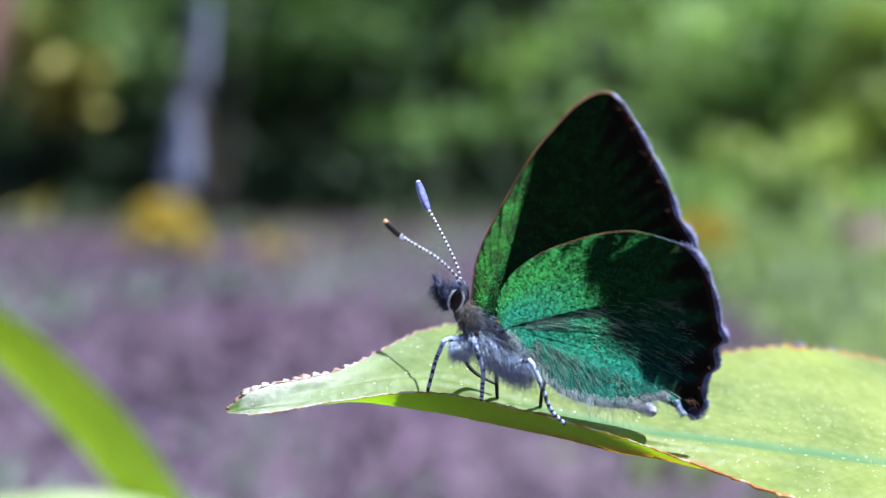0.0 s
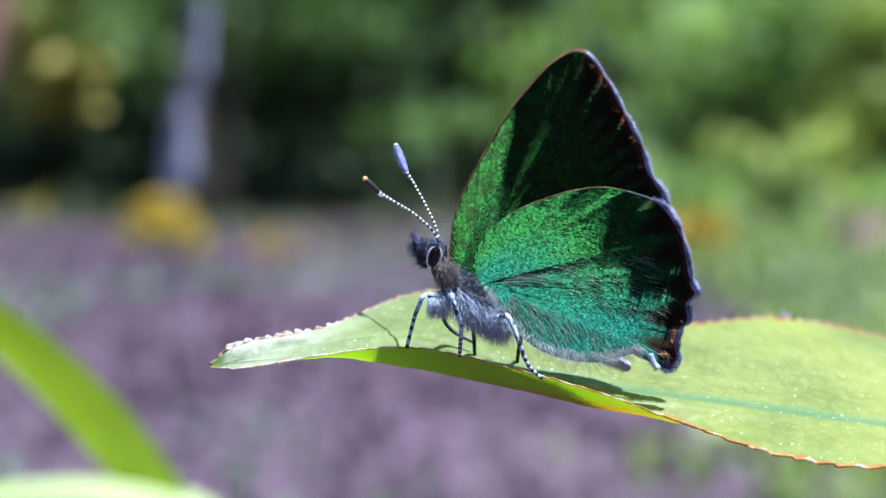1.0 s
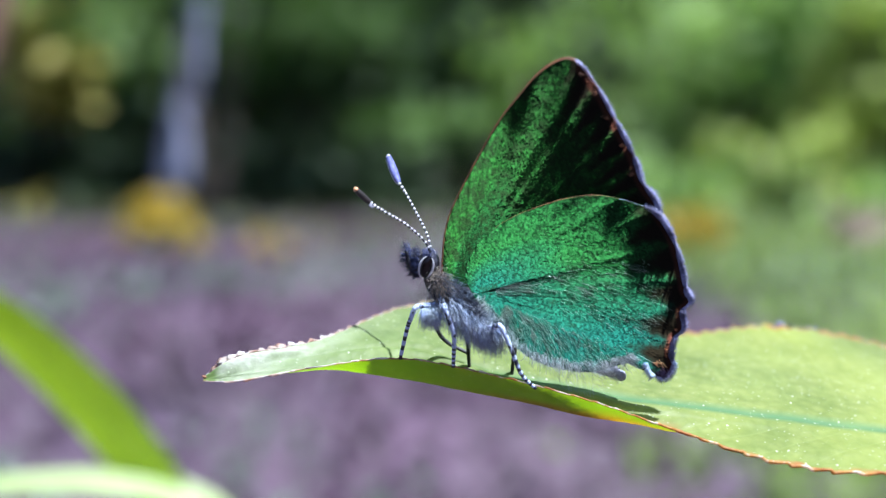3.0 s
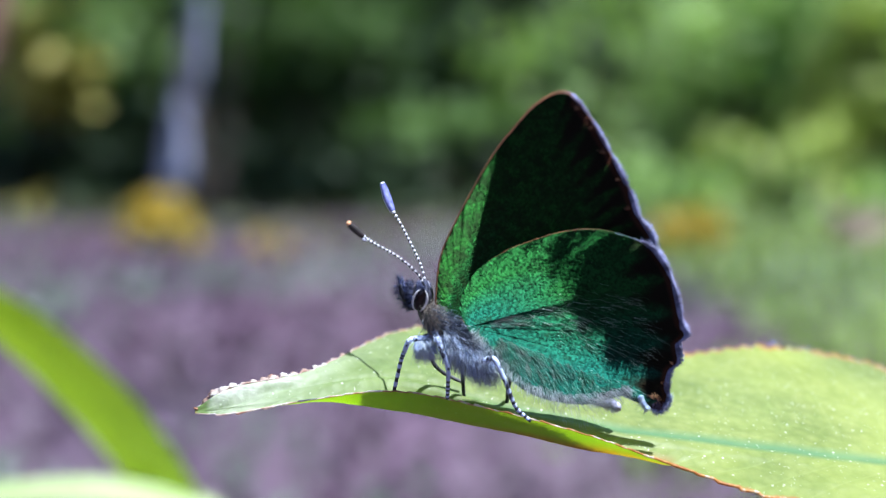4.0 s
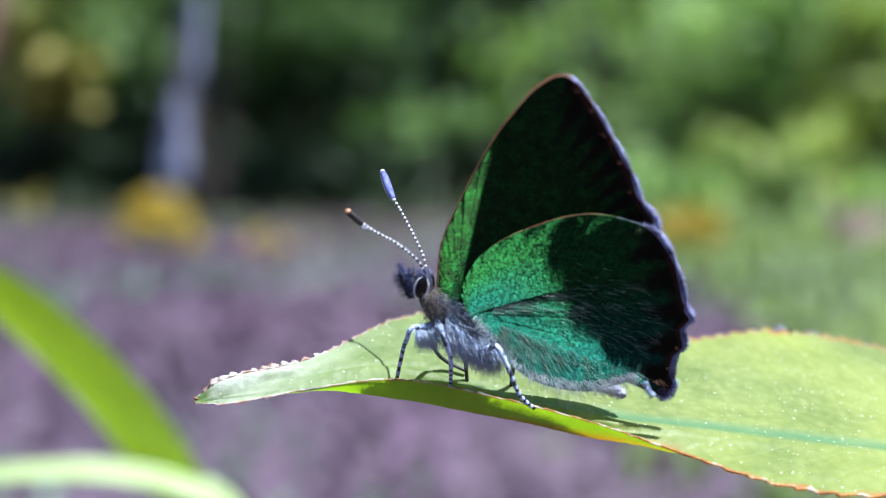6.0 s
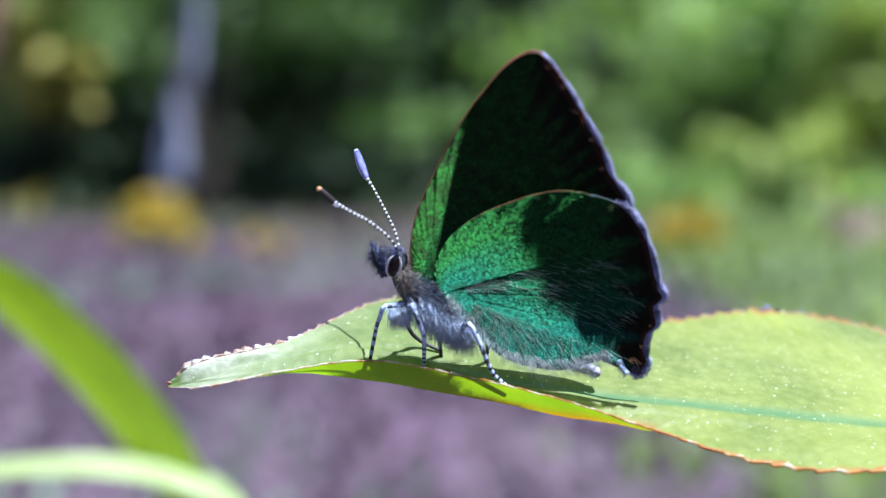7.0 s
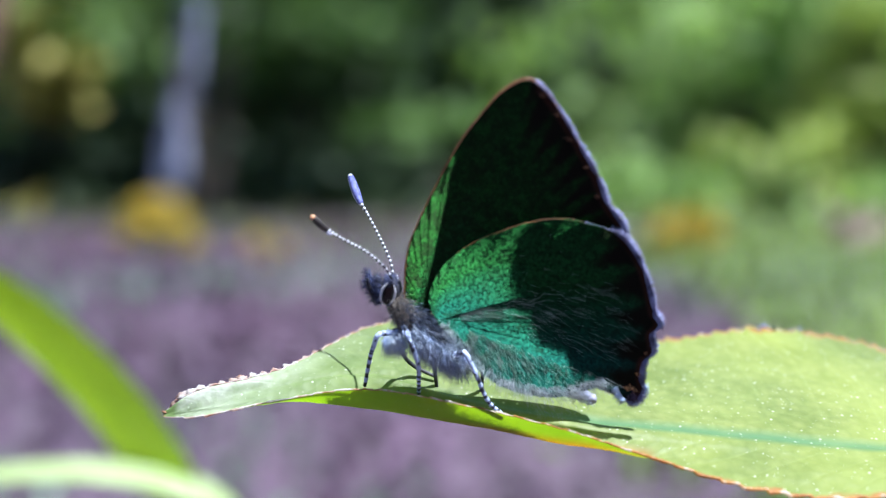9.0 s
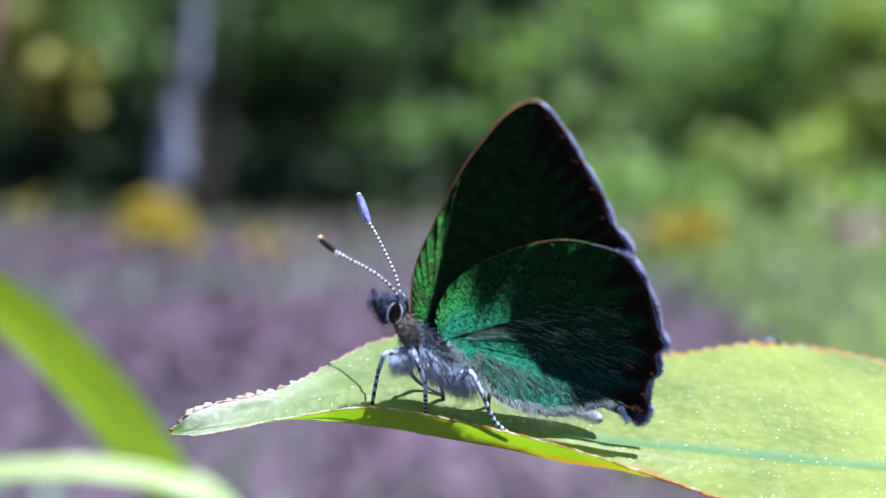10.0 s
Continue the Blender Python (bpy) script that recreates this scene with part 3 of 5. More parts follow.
def tooth(way, seed, pitch):
    """Rounded teeth of the margin, leaning towards the leaf's tip; way: millimetres along the edge. Height 0 to 1."""
    q = way / pitch + 0.45 * noise.noise(Vector((way * 0.9, seed, 0)))
    u = q % 1.0
    tall = 0.55 + 0.75 * abs(noise.noise(Vector((math.floor(q) * 1.37 + 0.5, seed, 2.0))))
    return tall * (smooth(u / 0.16) if u < 0.16 else (1 - (u - 0.16) / 0.84) ** 1.3)


def lengths(line):
    out = [0.0]
    for p, q in zip(line, line[1:]):
        out.append(out[-1] + (q - p).length)
    return out


def bow(cross, n):
    """A smooth cross-section from far edge to near edge, led by the midrib and the crease."""
    a, b, c, d = cross
    out = []
    ctrl = [a, a.lerp(b, 0.5) + Vector((0, 0, 0.12)), b, b.lerp(c, 0.6), c + (c - b.lerp(d, 0.5)) * 0.08, d]
    raw = spline(ctrl, n)
    for i in range(n):
        lo, hi = max(0, i - 8), min(n - 1, i + 8)
        w = min(i - lo, hi - i)
        seg = raw[i - w:i + w + 1]
        s = Vector((0, 0, 0))
        for q in seg:
            s += q
        out.append(s / len(seg))
    return out


def build_leaf():
    ob = empty("leaf", stage(*PIV), "light green serrated leaf with reddish teeth, sunlit, near margin rolled up", "leaf")
    lines = [spline(k, LONG) for k in (BACK_EDGE, MIDRIB, CREASE, NEAR_EDGE)]
    far_way, near_way = lengths(lines[0]), lengths(lines[3])
    across = [0, 0.006, 0.02, 0.05] + [0.075 + 0.0125 * i for i in range(71)] + [0.97, 0.985, 0.994, 1.0]
    verts, faces, rim, rib, mid, tip, fold, roll, age, heights = [], [], [], [], [], [], [], [], [], []
    for i in range(LONG):
        cross = [k[i] for k in lines]
        s = i / LONG
        k0 = tooth(far_way[i], 3.3, 1.05)
        k1 = tooth(near_way[i], 9.3, 1.2)
        heights.append((k0, k1))
        out0 = (cross[0] - cross[1]).normalized() * ((0.36 - 0.32 * smooth(1.3 - i / 220)) * (k0 - 0.35)) + Vector((0, 0, (0.05 + 0.13 * smooth((i - 200) / 120)) * (k0 - 0.3)))
        out1 = (cross[3] - cross[2]).normalized() * ((0.13 + 0.17 * smooth((i - 340) / 60)) * (k1 - 0.35))
        fade = min(1.0, i / 26, (LONG - 1 - i) / 50)
        pts = bow(cross, 241)
        for u in across:
            p = pts[round(u * 240)].copy()
            p += out0 * fade * max(0, 1 - u / 0.05) ** 1.5 + out1 * fade * max(0, (u - 0.96) / 0.04) ** 1.5
            # side veins and quilting
            v = abs(u - 0.4)
            vein = abs(((i / 33.0 + v * 3.2) % 1.0) - 0.5) * 2
            p.z += (0.10 * (1 - vein ** 6) - 0.08) * min(1, v * 6) * fade * 0.26 * min(1, max(0, (0.95 - u) * 8), u * 12)
            p.z += 0.10 * noise.noise(Vector((i * 0.03, u * 5, 1.7))) * fade * min(1, u * 8, (1 - u) * 8)
            groove = max(0, 1 - abs(u - 0.4) / 0.035)
            p.z -= 0.14 * groove * groove * (3 - 2 * groove) * smooth((i - 90) / 120)
            # soft fade on the near side paints the shade of the fold
            mid.append(smooth((i - 170) / 160) * (groove if u < 0.4 else smooth(1 - (u - 0.4) / 0.075)))
            roll.append(0.9 * smooth((u - 0.74) / 0.07) * smooth((i - 115) / 40) * smooth(1 - (i - 372) / 30))
            fold.append(smooth((i - 200) / 110) * smooth(1 - (i - 384) / 12) * smooth(1 - abs(u - 0.81) / (0.08 + 0.12 * smooth((i - 270) / 90))))
            # weight of the painted glare, strongest by the tip and far edge
            tip.append(smooth(i / 20 - 0.9) * (0.7 * smooth(1 - i / 170) + 0.6 * smooth(1 - i / 230) * smooth(1.3 - u * 2.4)) + 0.05 * smooth(1 - i / 320))
            verts.append(local(*p))
            age.append(s)
            rim.append(1.0 - 0.02 * i if i < 12 else max(1 - u / 0.045, 1 - (1 - u) / 0.11, 0) * 0.5 + 0.5 if (u < 0.045 or u > 0.89) else 0.4)
            rib.append(max(0, 1 - abs(vein - 1) * 7) * min(1, v * 10))
    w = len(across)
    for i in range(LONG - 1):
        for j in range(w - 1):
            a = i * w + j
            faces.append((a, a + 1, a + w + 1, a + w))
    blade = from_lists("lamina", verts, faces, LEAF, ob, True, {"rim": rim, "rib": rib, "mid": mid, "tip": tip, "fold": fold, "roll": roll, "age": age})
    # margins: a thickened, beaded rim along both edges
    for name, col, side in (("margin", 0, 0), ("margin", w - 1, 1)):
        path = [verts[i * w + col] for i in range(0, LONG)]

        def thick(u):
            i = round(u * (LONG - 1))
            body = 0.024 + 0.028 * heights[i][side] + (0.004 + 0.040 * side) * smooth((u - 0.5) * 6)
            beady = (0.030 - 0.015 * side) * heights[i][side] * smooth(1 - i / 200)
            return MM * (body + beady + 0.04 * abs(noise.noise(Vector((u * 120, side, 0)))) + 0.03 * abs(noise.noise(Vector((u * 420, 5, side))))) * min(1, 8 * u + 0.25)

        v, f, a = tube_lists(path, thick, 6)
        from_lists(name, v, f, MARGIN if side else FAR_MARGIN, ob, True, {"along": a}, "reddish brown toothed margin, glare painted white by the tip")
    # lumps on the teeth by the tip, glare painted white on them
    random.seed(44)
    for k, (way, length, high) in enumerate(((0.9, 0.34, 0.13), (1.5, 0.40, 0.19), (2.0, 0.30, 0.15), (2.5, 0.20, 0.12), (3.1, 0.18, 0.08), (3.7, 0.17, 0.09), (4.3, 0.22, 0.11), (4.8, 0.28, 0.15), (5.4, 0.18, 0.11), (6.0, 0.17, 0.10), (6.7, 0.16, 0.09), (7.4, 0.15, 0.08), (8.1, 0.15, 0.07), (8.9, 0.14, 0.07), (9.7, 0.13, 0.06))):
        i = min(range(LONG), key=lambda j: abs(far_way[j] - way))
        lean = math.degrees(math.atan2((verts[(i + 4) * w] - verts[i * w]).z, (verts[(i + 4) * w] - verts[i * w]).x))
        ball("tooth", verts[i * w] + Vector((0, 0.05, 0.35 * high)) * MM, (length * MM, 0.045 * MM, high * MM), (-30, 10 - lean, 0), FAR_MARGIN, ob, "tooth with glare painted white" if k < 11 else "", 0.7)
    ball("tip_point", verts[2 * w + 20], (0.16 * MM, 0.10 * MM, 0.07 * MM), (0, 20, 0), COSTA, ob, "red-brown point of the leaf", 0.2)
    random.seed(31)
    for k, size in ((447, 0.10), (450, 0.16), (456, 0.13), (466, 0.08), (470, 0.11)):
        ball("crumb", verts[k * w] + Vector((0, 0, 0.05 * MM)), (size * 1.5 * MM, size * MM, size * 0.8 * MM), (random.uniform(-30, 30), random.uniform(-30, 30), 0), FRINGE if k != 456 else SKIN, ob, "grey crumb stuck to the margin", 0.3)
    rod("midrib", [local(*p) + Vector((0, 0, -0.46 * MM)) for p in MIDRIB[2:]], lambda u: MM * (0.05 + 0.13 * u), RIB, ob, 80, 8, "pale midrib")
    stalk = [local(35.6, 0, -10.55), local(38.5, 0, -11.2), local(41, 0.5, -14), local(42, 0.8, -60), local(40, 2, -220), local(41, 0, -PIV.z - 400 + PIV.z - 5)]
    rod("stalk", stalk, lambda u: MM * (0.45 + 1.0 * u), RIB, ob, 90, 10, "green stalk down to the ground")
    return ob


leaf = build_leaf()


# ---- the butterfly ----
def upright(x, y, z):
    """Millimetres in the insect's own upright frame to metres in the space of the leaf's hinge."""
    q = STANCE @ Vector((x, y, z + 6.2))
    return local(q.x, q.y, q.z - 6.2)


def winged(x, y, z):
    """Millimetres in the plane of the wings (across, depth, up) to metres in the space of the leaf's hinge."""
    up = (z + 0.90) * (0.984 if z > -0.90 else 0.965)
    return upright(x + 0.012 * x * up * math.sin(BACK), y * math.cos(BACK) + up * math.sin(BACK), up * math.cos(BACK) - y * math.sin(BACK) - 0.90)


def wing(name, outline, base, form, parent, y0, label, skin, pleat, rays=150, rings=50, shift=(0, 0), fine=0.0, veins=(), outer=(0.0, 1.0), calm=90, folds=0.62):
    """A wing as a fan of rays from its base to its outline, pleated along the veins. form(x, z): its depth; outer: the stretch of its outline with a dark band."""
    ring = spline([Vector((a, 0, b)) for a, b in outline], rays, True)
    bx, bz = base
    angles, dist = [], []
    for p in ring:
        angles.append(math.atan2(p.z - bz, p.x - bx))
        dist.append(math.hypot(p.x - bx, p.z - bz))
    verts, faces, rim, edge = [], [], [], []
    for j in range(rings + 1):
        r = (j / rings) ** 0.85
        for i, p in enumerate(ring):
            a, d = angles[i], dist[i] * r
            g = math.degrees(a) * folds + 1.0 + 0.5 * noise.noise(Vector((math.degrees(a) * 0.11, 3.0 + y0, 0)))
            x, z = bx + (p.x - bx) * r + shift[0], bz + (p.z - bz) * r + shift[1]
            swell = r ** (1.5 + 3.5 * smooth((math.degrees(a) - calm) / 8))
            h = form(x - shift[0], z - shift[1]) + pleat * swell * (math.sin(g) + 0.36 * math.sin(2 * g + 0.6))
            h += 0.008 * noise.noise(Vector((x * 0.7, z * 0.7, 2 + y0))) * r + 0.008 * r * noise.noise(Vector((math.degrees(a) * 0.22, d * 0.5, 6 + y0)))
            h += sum(0.016 * smooth((d - start) / 2.5) * math.exp(-((math.degrees(a) - v) / 1.3) ** 2) for v, start in veins)
            if fine:   # the single scales stand proud of one another
                h += 0.0085 * swell * noise.noise(Vector((math.degrees(a) * 0.42, d * 0.55, 12)))
                h += 0.004 * noise.noise(Vector((x * 2.6, z * 2.6, 5))) + fine * (0.0042 * noise.noise(Vector((x * 9.5, z * 9.5, 8))) + 0.0034 * noise.noise(Vector((x * 15.0, z * 15.0, 3))))
            verts.append(winged(x, y0 + h, z))
            band = smooth((i / rays - outer[0]) / 0.03) * smooth((outer[1] - i / rays) / 0.03)
            edge.append(r * band)
            rim.append(r * (0.85 + 0.15 * band) + band * smooth((r - 0.5) / 0.35) * (0.07 * math.sin(g) + 0.05 * noise.noise(Vector((x * 2.2, z * 2.2, 9)))))
    n = len(ring)
    for j in range(rings):
        for i in range(n):
            q = (i + 1) % n
            faces.append((j * n + i, j * n + q, (j + 1) * n + q, (j + 1) * n + i))
    ob = from_lists(name, verts, faces, skin, parent, True, {"rim": rim, "edge": edge}, label)
    so = ob.modifiers.new("thickness", "SOLIDIFY")
    so.thickness, so.offset = 0.00004, 0.0
    return ob, [verts[rings * n + i] for i in range(n)]


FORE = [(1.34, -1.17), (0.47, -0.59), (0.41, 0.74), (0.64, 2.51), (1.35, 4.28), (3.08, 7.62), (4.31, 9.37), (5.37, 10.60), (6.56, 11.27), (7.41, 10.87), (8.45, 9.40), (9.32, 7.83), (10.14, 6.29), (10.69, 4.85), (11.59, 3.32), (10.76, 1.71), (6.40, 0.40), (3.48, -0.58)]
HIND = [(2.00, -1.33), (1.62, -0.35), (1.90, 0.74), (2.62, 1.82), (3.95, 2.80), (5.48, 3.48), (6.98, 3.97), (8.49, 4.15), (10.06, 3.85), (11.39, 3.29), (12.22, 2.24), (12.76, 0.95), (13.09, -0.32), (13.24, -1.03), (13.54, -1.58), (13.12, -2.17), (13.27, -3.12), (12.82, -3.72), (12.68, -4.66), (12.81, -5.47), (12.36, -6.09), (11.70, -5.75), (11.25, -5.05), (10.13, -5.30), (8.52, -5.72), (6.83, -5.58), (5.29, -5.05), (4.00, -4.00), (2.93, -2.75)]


def steps(u, knots):
    """A line through knots (u, value), level beyond its ends."""
    if u <= knots[0][0]:
        return knots[0][1]
    for (a, va), (b, vb) in zip(knots, knots[1:]):
        if u < b:
            return va + (vb - va) * (u - a) / (b - a)
    return knots[-1][1]


def grid(x, z):
    """Across and along the fall line of the wings, from their joint."""
    x, z = x - 1.42, z + 0.90
    return 0.9627 * x - 0.2708 * z, 0.2708 * x + 0.9627 * z


def fore_form(x, z):
    """Depth of the fore wing: a twisted sheet, its leading edge laid back, the rest upright."""
    p, q = grid(x, z)
    tip = 0.0046 * max(0.0, q - 3.3) ** 2 * (1 - smooth((p + 0.3) / 1.8))
    return 0.10 - steps(p, FORE_TWIST) * (q - 8.0) - tip


def hind_form(x, z):
    """Depth of the hind wing: twisted from the joint to the margin, with a fold between the cell and the belly."""
    p, q = grid(x, z)
    d, a = math.hypot(x - 2.15, z + 1.38), math.degrees(math.atan2(z + 1.38, x - 2.15))
    turn = steps(a, BELLY_TURN)
    reach = d if d < 7 else 7 - 0.3 * (d - 7)
    fold = radians(max(turn, -1.20)) * d + radians(min(0.0, turn + 1.20)) * reach + radians(0.95) * min(1.0, max(0.0, (17 - a) / 4.5)) * 0.75 * d * math.exp(1 - d / 3)
    return -0.16 - 0.12 * math.exp(-d / 3.0) - steps(p, HIND_TWIST) * (q - 2.0) - 0.0062 * max(0.0, q - 1.5) ** 2 + fold


FORE_TWIST = [(-2.0, -0.075), (-1.2, -0.055), (-0.5, -0.040), (0.0, -0.014), (0.7, 0.018), (1.8, 0.045), (3.0, 0.051), (6.0, 0.054), (9.0, 0.066)]
HIND_TWIST = [(0.0, -0.060), (3.0, -0.037), (4.2, -0.028), (5.6, -0.013), (6.7, -0.004), (9.0, 0.018), (11.0, 0.042), (13.0, 0.068)]
BELLY_TURN = [(-80, -6.8), (-40, -4.35), (-13, -1.20), (17, 0.0)]


def margin_strands(ring, lo, hi, length, out_of, jitter=0.12, dens=5, inset=0.15, grow=1.0, scallops=0):
    roots = []
    n = len(ring)
    i = lo
    while i < hi:
        a, b = ring[int(i) % n], ring[int(i + max(1, n / 420)) % n]
        for _ in range(dens):
            p = a.lerp(b, random.random())
            t = (b - a).normalized()
            o = Vector((-t.z, 0, t.x))
            if o.dot(p - out_of) < 0:
                o = -o
            u = (i - lo) / (hi - lo)
            long = length * (grow + (1 - grow) * u) * (1 - 0.55 * (scallops > 0) * math.cos(math.pi * scallops * u) ** 8)
            d = (o + Vector((random.gauss(0, jitter), random.gauss(-0.28, 0.1), random.gauss(0, jitter)))) * long * random.uniform(0.75, 1.15)
            roots.append((p - o * long * inset, d))
        i += n / 420
    return roots


def build_butterfly():
    ob = empty("butterfly", stage(*PIV), "green hairstreak butterfly with closed wings standing on a leaf", "butterfly")
    # wings, far pair then near pair
    for far in (True, False):
        sx, y = (0.03, 0.24) if far else (0.0, 0.0)
        grain = {} if far else {"rays": 760, "rings": 230, "fine": 1.25}
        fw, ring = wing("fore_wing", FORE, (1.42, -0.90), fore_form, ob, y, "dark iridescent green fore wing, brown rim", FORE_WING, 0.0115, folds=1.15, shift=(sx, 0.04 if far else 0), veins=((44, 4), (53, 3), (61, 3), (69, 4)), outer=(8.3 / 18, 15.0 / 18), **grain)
        n = len(ring)
        costa = ring[int(n * 1.1 / 18):int(n * 13.6 / 18)]
        v, f, a = tube_lists(costa, lambda u: MM * (0.046 - 0.018 * u), 7)
        from_lists("costa", v, f, COSTA, fw, True, {"along": a}, "brown leading edge")
        strands("fringe", margin_strands(ring, n * 8.5 / 18, n * 14.3 / 18, 0.42 * MM, winged(4.81, 0.00, 2.53), 0.13, 6, 0.30, 0.32, 5), FRINGE, fw, 0.020 * MM, "pale lilac fringe")
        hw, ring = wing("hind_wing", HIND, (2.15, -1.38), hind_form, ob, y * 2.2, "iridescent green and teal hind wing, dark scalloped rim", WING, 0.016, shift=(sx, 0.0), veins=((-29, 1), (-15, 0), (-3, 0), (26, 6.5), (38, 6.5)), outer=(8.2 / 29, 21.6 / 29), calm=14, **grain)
        n = len(ring)
        strands("fringe", margin_strands(ring, n * 8.6 / 29, n * 20.6 / 29, 0.42 * MM, winged(6.84, -0.00, -1.11), 0.07, 7, 0.35, 0.85, 6), FRINGE, hw, 0.020 * MM, "pale lilac fringe")
        if not far:
            def on_hind(x, z, off=0.0):
                """A place on the near hind wing's outer face."""
                return winged(x, hind_form(x, z) - 0.022 - off, z)

            strands("tail_tuft", margin_strands(ring, n * 20.7 / 29, n * 21.7 / 29, 0.42 * MM, winged(11.9, 0.00, -4.6), 0.20, 12), WHITE_HAIR, hw, 0.018 * MM, "white tuft at the tail")
            strands("tail_fringe", margin_strands(ring, n * 18.6 / 29, n * 20.4 / 29, 0.34 * MM, winged(11.9, 0.00, -4.8), 0.16, 7), WHITE_HAIR, hw, 0.018 * MM, "white fringe at the tail")
            spots = []
            for cx, cz, sx1, sz1, k in ((11.98, -5.18, 0.14, 0.07, 20), (12.25, -5.45, 0.09, 0.09, 10), (12.78, -3.20, 0.05, 0.04, 5), (12.42, -4.42, 0.05, 0.06, 6)):
                for _ in range(k):
                    spots.append((on_hind(random.gauss(cx, sx1), random.gauss(cz, sz1)), Vector((random.uniform(0.08, 0.24), -0.03, random.uniform(-0.20, -0.02))) * MM))
            strands("tail_spot", spots, ORANGE, hw, 0.013 * MM, "orange scale spots by the tail")
            dark = []
            for _ in range(46):
                dark.append((on_hind(random.gauss(12.28, 0.16), random.gauss(-5.72, 0.14)), Vector((random.uniform(-0.1, 0.25), -0.05, random.uniform(-0.40, -0.1))) * MM))
            strands("tail_hair", dark, VIOLET_HAIR, hw, 0.024 * MM, "dark violet hair at the tail")
            edge = ring[int(n * 3.4 / 29):int(n * 7.8 / 29)]
            v, f, a = tube_lists(edge, lambda u: MM * 0.015 * (0.5 + math.sin(math.pi * u)), 6)
            from_lists("costa", v, f, COSTA, hw, True, {"along": a}, "brown leading edge")
            edge = ring[int(n * 7.7 / 29):int(n * 9.2 / 29)]
            v, f, a = tube_lists(edge, lambda u: MM * 0.014, 6)
            from_lists("costa", v, f, FRINGE, hw, True, {"along": a}, "pale leading edge")
            belly = margin_strands(ring, n * 22.6 / 29, n * 28.6 / 29, 0.75 * MM, winged(7.77, 0.00, 0.46), 0.30, 11)
            belly = [(p + Vector((random.uniform(-0.2, 0.2), -0.06, random.uniform(0, 0.55))) * MM, d + Vector((0.34, -0.05, 0.12)) * MM) for p, d in belly]
            strands("belly_hair", belly, PALE_HAIR, hw, 0.0075 * MM, "grey hair along the belly edge")

            def felt(k, a0, a1, d0, d1, turn, spread, l0, l1):
                """Hairs lying on the wing between two angles and two distances from its base."""
                out = []
                for _ in range(k):
                    a, d = random.uniform(a0, a1), random.uniform(d0, d1)
                    t = radians(a + random.gauss(turn, spread))
                    out.append((on_hind(2.15 + d * math.cos(radians(a)), -1.38 + d * math.sin(radians(a)), 0.0), Vector((math.cos(t), random.uniform(-0.07, 0.0), math.sin(t))) * random.uniform(l0, l1) * MM))
                return out

            lying = felt(330, 3, 17, 1.0, 9.0, -11, 10, 0.5, 1.3) + felt(150, -14, 8, 4.5, 9.8, -15, 10, 0.4, 1.1) + felt(760, -46, -20, 1.6, 8.4, -24, 13, 0.4, 0.9) + felt(40, 18, 44, 4.2, 7.4, -14, 10, 0.3, 0.7)
            strands("wing_hair", lying, TEAL_HAIR, hw, 0.0036 * MM, "fine grey-green hair", 0.12)
        else:
            strands("tail_tuft", margin_strands(ring, n * 19.2 / 29, n * 22.3 / 29, 0.42 * MM, winged(11.9, 0.00, -4.8), 0.2, 8), WHITE_HAIR, hw, 0.018 * MM, "white tuft at the tail")
        if not far:
            spots = []
            for cx, cz in ((7.39, 10.44), (8.11, 9.49), (8.75, 8.2), (9.53, 6.74), (10.1, 5.2)):
                for _ in range(9):
                    spots.append((winged(random.gauss(cx, 0.09), fore_form(cx, cz) - 0.03, random.gauss(cz, 0.05)), Vector((random.uniform(0.10, 0.26), -0.03, random.uniform(0.02, 0.12))) * MM))
            strands("margin_spot", spots, COSTA, fw, 0.020 * MM, "brown scale spots by the rim")
    # body
    rod("thorax", [upright(*p) for p in ((-0.22, 0.10, -0.40), (0.39, 0.10, -1.25), (1.47, 0.10, -2.21), (2.66, 0.10, -3.06), (3.76, 0.10, -3.71))],
        lambda u: MM * (0.30 + 0.54 * math.sin(math.pi * min(1, u * 0.9 + 0.1)) ** 0.7), SKIN, ob, 30, 18)
    rod("abdomen", [upright(*p) for p in ((2.95, 0.40, -2.79), (4.95, 0.45, -3.55), (7.00, 0.40, -4.62), (8.60, 0.30, -5.60), (10.12, 0.15, -6.22))],
        lambda u: MM * (0.52 * (1 - u ** 9.0) ** 0.5 * (1 - 0.22 * u) + 0.04) * (1 + 0.03 * math.sin(u * 50)), PALE_SKIN, ob, 60, 18, "pale lilac abdomen")
    ball("abdomen_tip", upright(10.10, 0.12, -6.26), (0.27 * MM, 0.28 * MM, 0.28 * MM), (0, 0, 0), PALE_SKIN, ob, "pale rounded tip of the abdomen", 0.2)
    head = ball("head", upright(-0.40, 0.05, 0.16), (0.62 * MM, 0.62 * MM, 0.72 * MM), (0, 20, 0), SKIN, ob, "", 0.06)
    for s in (-1, 1):
        eye = ball("eye", upright(-0.43, 0.05 + s * 0.50, 0.22), (0.28 * MM, 0.26 * MM, 0.62 * MM), (0, 16, 0), EYE_BLACK, head, "glossy black eye")
        for side in (0, 1):
            pts = []
            for k in range(21):
                a = math.pi * (side + (k - 10) / 10 * 0.40)
                q = STANCE @ Euler((0, radians(16), 0)).to_matrix() @ Vector((0.36 * math.cos(a), s * 0.03, 0.66 * math.sin(a)))
                pts.append(upright(-0.43, 0.05 + s * 0.62, 0.22) + q * MM)
            v, f, a = tube_lists(pts, lambda u: MM * (0.006 + 0.054 * math.sin(math.pi * u)), 8)
            from_lists("eye_rim", v, f, RING_WHITE, eye, True, None, "white crescent beside the eye")
